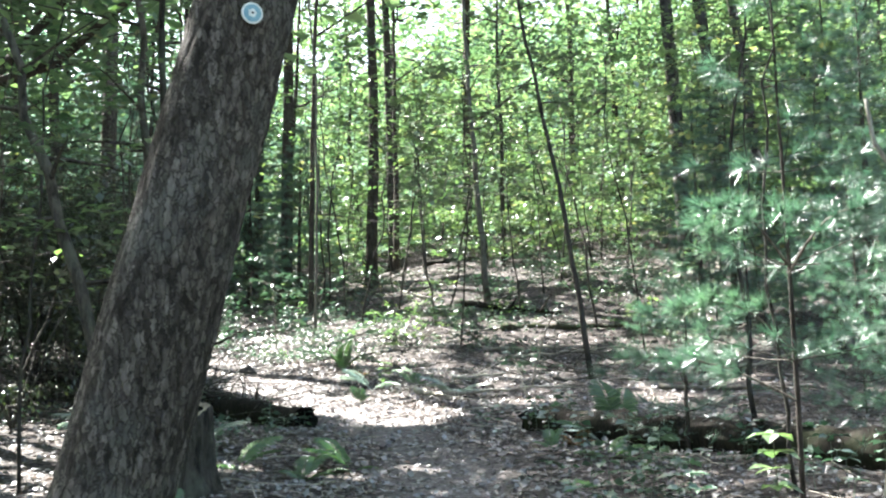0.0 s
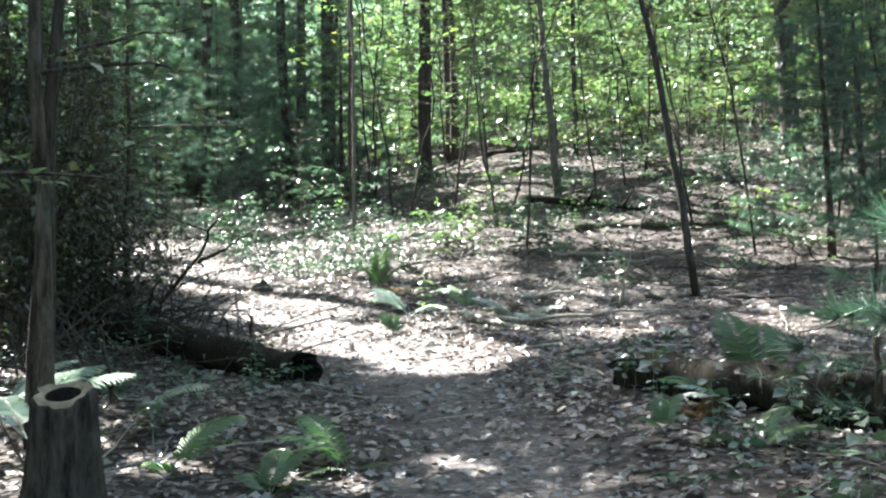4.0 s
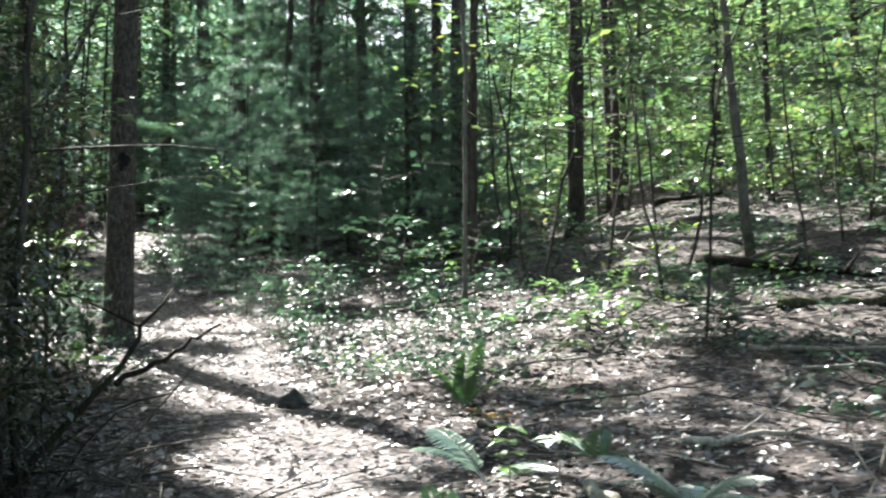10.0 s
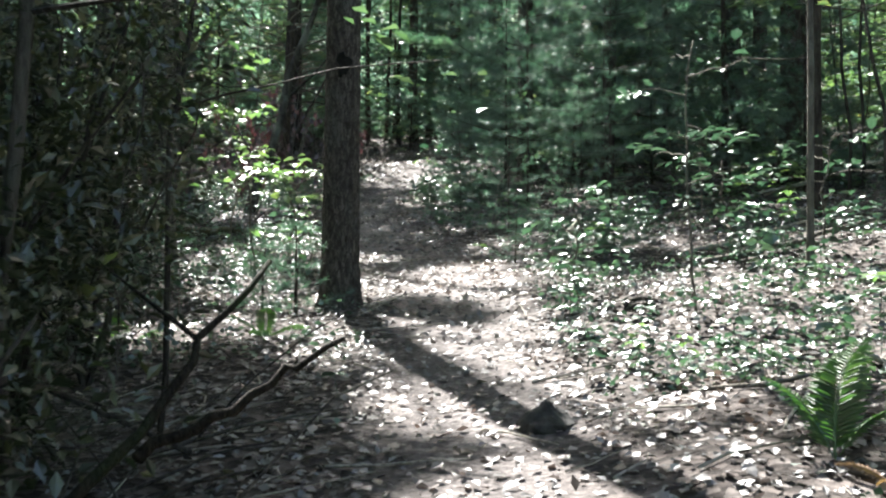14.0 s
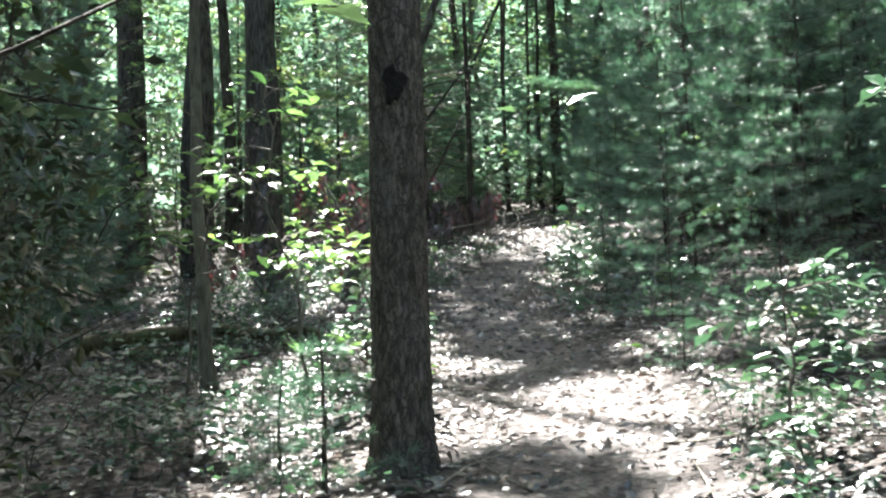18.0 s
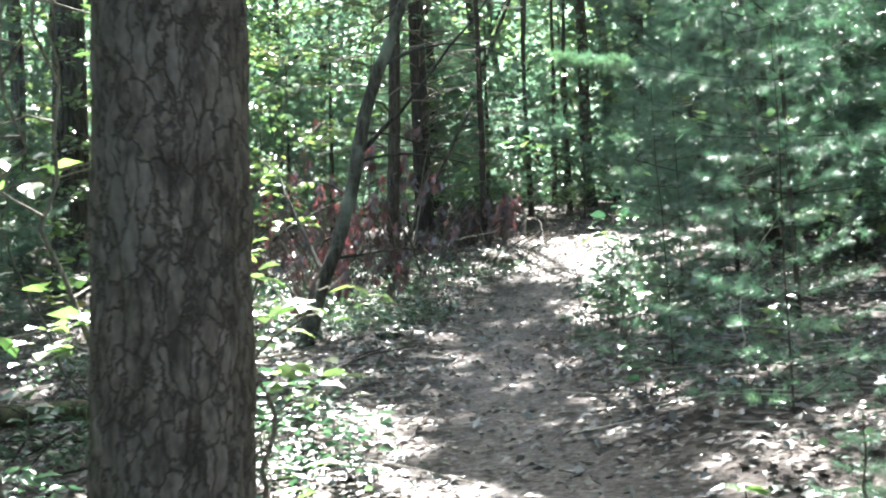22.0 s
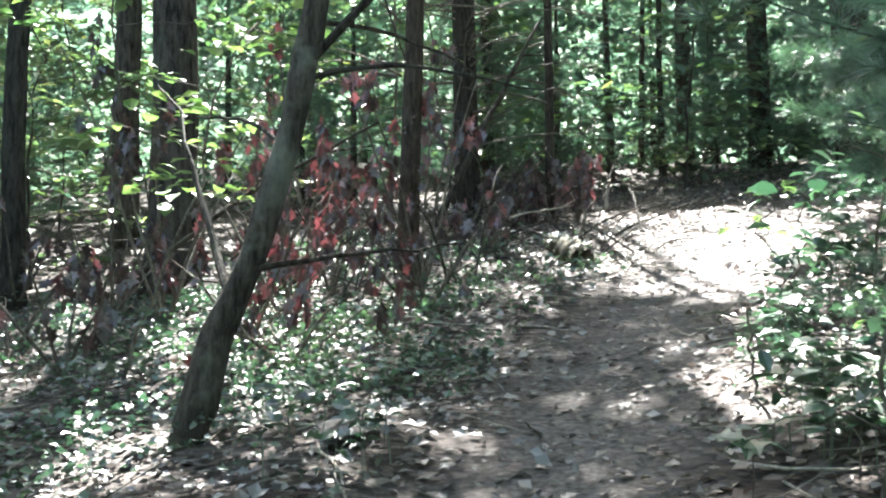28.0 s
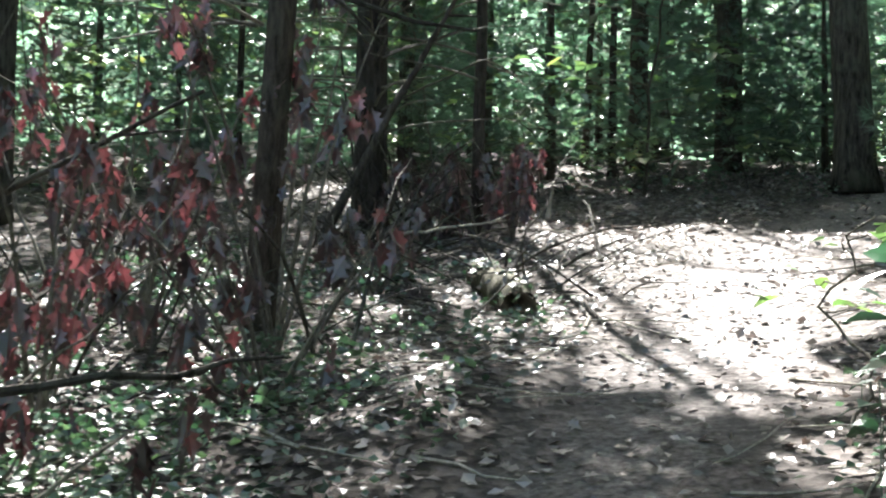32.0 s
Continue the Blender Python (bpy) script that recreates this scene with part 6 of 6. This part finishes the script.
def dead_bush(x, y, h, rad, n, seed, label="dead branch hung with withered red-brown oak leaves", stems=5, size=(0.09, 0.15), name="dead_oak_branch"):
    r = np.random.default_rng(seed + 400)
    top = thing(name, x, y, float(gz(x, y)) - 0.02, label, "dead branch", "withered oak branches")
    pts = []
    for k in range(stems):
        a = k * 6.28 / stems + r.uniform(-0.5, 0.5)
        q, w = limb_from((0, 0, 0), (math.cos(a) * rad, math.sin(a) * rad, h), math.hypot(h, rad) * r.uniform(0.7, 1.05), 0.016, -0.15, seed + k)
        part("stem", tube(Geo(), q, w, 6, 0.05, k), M_TWIG, top)
        pts.append(q[3:])
    part("withered_foliage", hanging_leaves(Geo(), np.concatenate(pts), n, 0.13, r, size), M_RED, top, kind="stuff")
    return top


for k, (x, y, h, rad, n) in enumerate([(-14.6, 33.0, 1.9, 0.8, 170), (-13.9, 33.8, 1.2, 0.7, 100), (-14.2, 32.2, 1.1, 0.8, 90), (-13.3, 31.7, 0.6, 0.6, 50), (-15.4, 34.3, 2.6, 0.9, 190), (-16.1, 39.0, 1.1, 0.45, 210),
                                        (-16.6, 38.8, 1.0, 0.5, 190), (-15.9, 39.3, 1.25, 0.3, 130), (-15.2, 36.3, 0.6, 0.4, 36), (-16.4, 34.6, 1.8, 0.8, 110), (-17.0, 33.2, 1.1, 0.6, 70), (-16.0, 37.0, 0.8, 0.5, 50),
                                        (-18.3, 33.0, 1.4, 0.6, 50), (-17.8, 36.0, 1.5, 0.8, 70), (-14.9, 31.2, 1.1, 0.7, 80), (-15.6, 32.6, 2.4, 0.9, 120), (-14.6, 34.6, 2.9, 0.9, 130), (-15.9, 31.4, 0.9, 0.6, 60)]):
    dead_bush(x, y, h, rad, n, k, size=(0.11, 0.185))
# dead limbs across the clearing
fallen_branch([(-17.3, 38.2, 0.1), (-16.8, 38.6, 1.3), (-16.2, 39.0, 2.6)], 0.05, M_BARK, "dark dead limb leaning against the trees", 31, 4)
fallen_branch([(-16.0, 33.6, 0.45), (-15.2, 33.9, 0.5), (-14.6, 34.1, 0.72)], 0.018, M_DEADWOOD, "bleached dead branch among red-brown leaves", 32, 2)
fallen_branch([(-15.8, 37.3, 0.3), (-14.9, 37.6, 0.4)], 0.015, M_DEADWOOD, "bleached dead branch among red-brown leaves", 33, 1)
fallen_branch([(-17.0, 33.0, 0.1), (-15.6, 33.3, 0.9), (-14.2, 33.6, 1.55)], 0.03, M_BARK, "dark dead limb leaning across the undergrowth", 34, 4)


def dead_pine_branches(x, y, d, h0, h1, n, seed):
    """Bare whorls of dead twigs low on a pine."""
    r = np.random.default_rng(seed)
    top = thing("dead_pine_twigs", x, y, float(gz(x, y)) + h0, "bare dead lower branches on a pine trunk", "branches")
    for k in range(n):
        a, z = r.uniform(0, 6.28), r.uniform(0, h1 - h0)
        q, w = limb_from((math.cos(a) * d / 2, math.sin(a) * d / 2, z), (math.cos(a), math.sin(a), 0.15), r.uniform(0.8, 2.0), 0.015, -0.15, seed + k, 6)
        part("dead_branch", tube(Geo(), q, w, 5, 0.02, k, cap=False), M_TWIG, top)


dead_pine_branches(-17.4, 39.0, 0.3, 1.0, 7.0, 120, 3)
dead_pine_branches(-15.1, 35.0, 0.15, 1.6, 6.0, 46, 4)
dead_pine_branches(-16.3, 39.3, 0.1, 1.5, 5.5, 20, 5)

# ---- sunlit beech sprays beside the trail tree ----
for k, (x, y, h, n, sp) in enumerate([(-8.5, 24.6, 2.5, 260, 1.2), (-8.8, 25.7, 1.15, 70, 0.65), (-9.5, 24.2, 2.6, 190, 1.15), (-10.4, 26.7, 1.3, 70, 0.7), (-12.8, 27.8, 2.2, 130, 0.9), (-15.8, 32.2, 3.6, 260, 1.2),
                                      (-14.3, 31.2, 2.4, 170, 1.1), (-7.6, 24.4, 0.7, 40, 0.4)]):
    sapling(x, y, h, 0.022, (r_.normal(0, 0.08), r_.normal(0, 0.08)), 820 + k, 0.42, n, 0.13, sp, M_LIME, M_TWIG, "young beech with broad sunlit lime-green leaves", "young_beech", 7, OVAL)
for k, (x, y, h, n, sp) in enumerate([(-4.4, 28.0, 1.3, 130, 0.7), (-3.5, 25.5, 1.0, 120, 0.6), (-2.5, 24.9, 1.2, 120, 0.6), (-10.4, 36.0, 2.2, 240, 0.9), (-10.2, 33.2, 1.2, 130, 0.6), (-9.3, 30.6, 0.9, 90, 0.45)]):
    sapling(x, y, h, 0.018, (0, 0), 860 + k, 0.2, n, 0.11, sp, M_LOW, M_TWIG, "low broad-leaved bush beside the trail", "bush", 9, OVAL)

# a thin broad-leaved stem over the sunny trail edge, and a hemlock sprig at the foot of the trail tree
for k, (x, y, h, n, sp, m, leaf) in enumerate([(-10.75, 33.4, 0.95, 8, 0.4, M_LOW, 0.15), (-11.3, 34.3, 0.95, 5, 0.3, M_LIME, 0.12), (-9.95, 31.2, 0.7, 18, 0.4, M_LOW, 0.14)]):
    sapling(x, y, h, 0.012, (0.05, -0.05), 890 + k, 0.55, n, leaf, sp, m, M_TWIG, "thin stem with a few broad leaves at the trail edge", "seedling_tree", 4, OVAL)
pine(PINE_S, -6.5, 22.35, 0.7, 0.85, "small soft evergreen sprig at the foot of the tree")
pine(PINE_S, -6.95, 22.5, 2.7, 0.7, "small soft evergreen sprig at the foot of the tree")
pine(PINE_S, -5.9, 25.75, 1.7, 0.5, "tiny pale green pine seedling in the leaf litter")
pine(PINE_C, -5.2, 25.95, 0.3, 0.48, "young white pine beside a pale rotten log")
for k, (x, y, h, n, sp) in enumerate([(-4.26, 23.25, 0.95, 110, 0.6), (-3.1, 22.6, 2.1, 160, 0.7), (-5.9, 32.6, 2.6, 260, 1.0)]):
    sapling(x, y, h, 0.018, (0, 0), 930 + k, 0.45, n, 0.11, sp, M_LOW, M_TWIG, "slender young broad-leaved plant with layered leaves", "bush", 7, OVAL)
# bare stems and a leaning pale stick beside the start
for k, (x, y, h, d, ln, b) in enumerate([(3.33, 13.3, 5.5, 0.055, (-0.03, 0), M_BARK), (2.55, 9.1, 4.0, 0.03, (0.0, 0.02), M_BARK), (1.5, 4.55, 2.3, 0.045, (0.14, 0.03), M_DEADWOOD)]):
    sapling(x, y, h, d, ln, 960 + k, 0.75, 30 if k < 2 else 5, 0.09, 0.5 if k < 2 else 0.12, M_LEAF, b, "pale bleached leaning stick beside the trail" if k == 2 else "thin dark bare stem beside the trail", "bare_stem", 5 if k < 2 else 1)


def brush_pile(x, y, rad, n, seed, high=0.5, label="tangle of dark dead twigs beside a rotten log"):
    """Dead twigs lying crossed over one another."""
    r = np.random.default_rng(seed)
    top = thing("brush_pile", x, y, None, label, "brush")
    g = Geo()
    for k in range(n):
        px, py = x + r.normal(0, rad * 0.5), y + r.normal(0, rad * 0.5)
        a, ln = r.uniform(0, 6.28), r.uniform(0.4, 1.4)
        s = np.linspace(0, 1, 5)
        xx = px + math.cos(a) * ln * s + np.cumsum(r.normal(0, 0.02, 5))
        yy = py + math.sin(a) * ln * s + np.cumsum(r.normal(0, 0.02, 5))
        zz = gz(xx, yy) + r.uniform(0, high) * np.array([0.1, 0.5, 0.8, 1.0, 1.1]) + 0.01
        q = np.stack([xx - x, yy - y, zz - top.location.z], -1)
        if k < 12:
            part("dead_branch", tube(Geo(), q, np.linspace(1, 0.3, 5) * r.uniform(0.009, 0.018), 6, 0.04, k), M_BARK, top)
        else:
            tube(g, q, np.linspace(1, 0.3, 5) * r.uniform(0.004, 0.011), 5, 0.03, k, cap=False)
    part("branchwork", g, M_BARK, top, kind="stuff")


brush_pile(-2.6, 14.9, 0.8, 45, 1)
brush_pile(-3.6, 16.0, 0.8, 50, 2, 0.7)
brush_pile(-3.6, 13.4, 0.9, 50, 3, 0.8)
brush_pile(-5.0, 17.6, 0.9, 45, 4, 0.7)
brush_pile(-14.6, 36.9, 0.9, 35, 6, 0.5, "dead twigs heaped behind a short mossy log")
brush_pile(-16.4, 38.6, 1.0, 60, 7, 1.2, "dead branches heaped under withered leaves")
brush_pile(-15.4, 34.2, 1.2, 50, 8, 1.0, "dead branches tangled among withered red-brown leaves")
brush_pile(4.0, 30.2, 1.8, 60, 9, 0.5, "dead branches strewn over the slope")
brush_pile(6.2, 27.2, 1.3, 50, 10, 0.7, "dead branches strewn beside uprooted wood")
brush_pile(2.4, 19.4, 1.6, 45, 11, 0.3, "dead branches strewn over the slope")
brush_pile(-11.2, 27.0, 1.1, 45, 12, 0.4, "dark dead twigs among low plants")
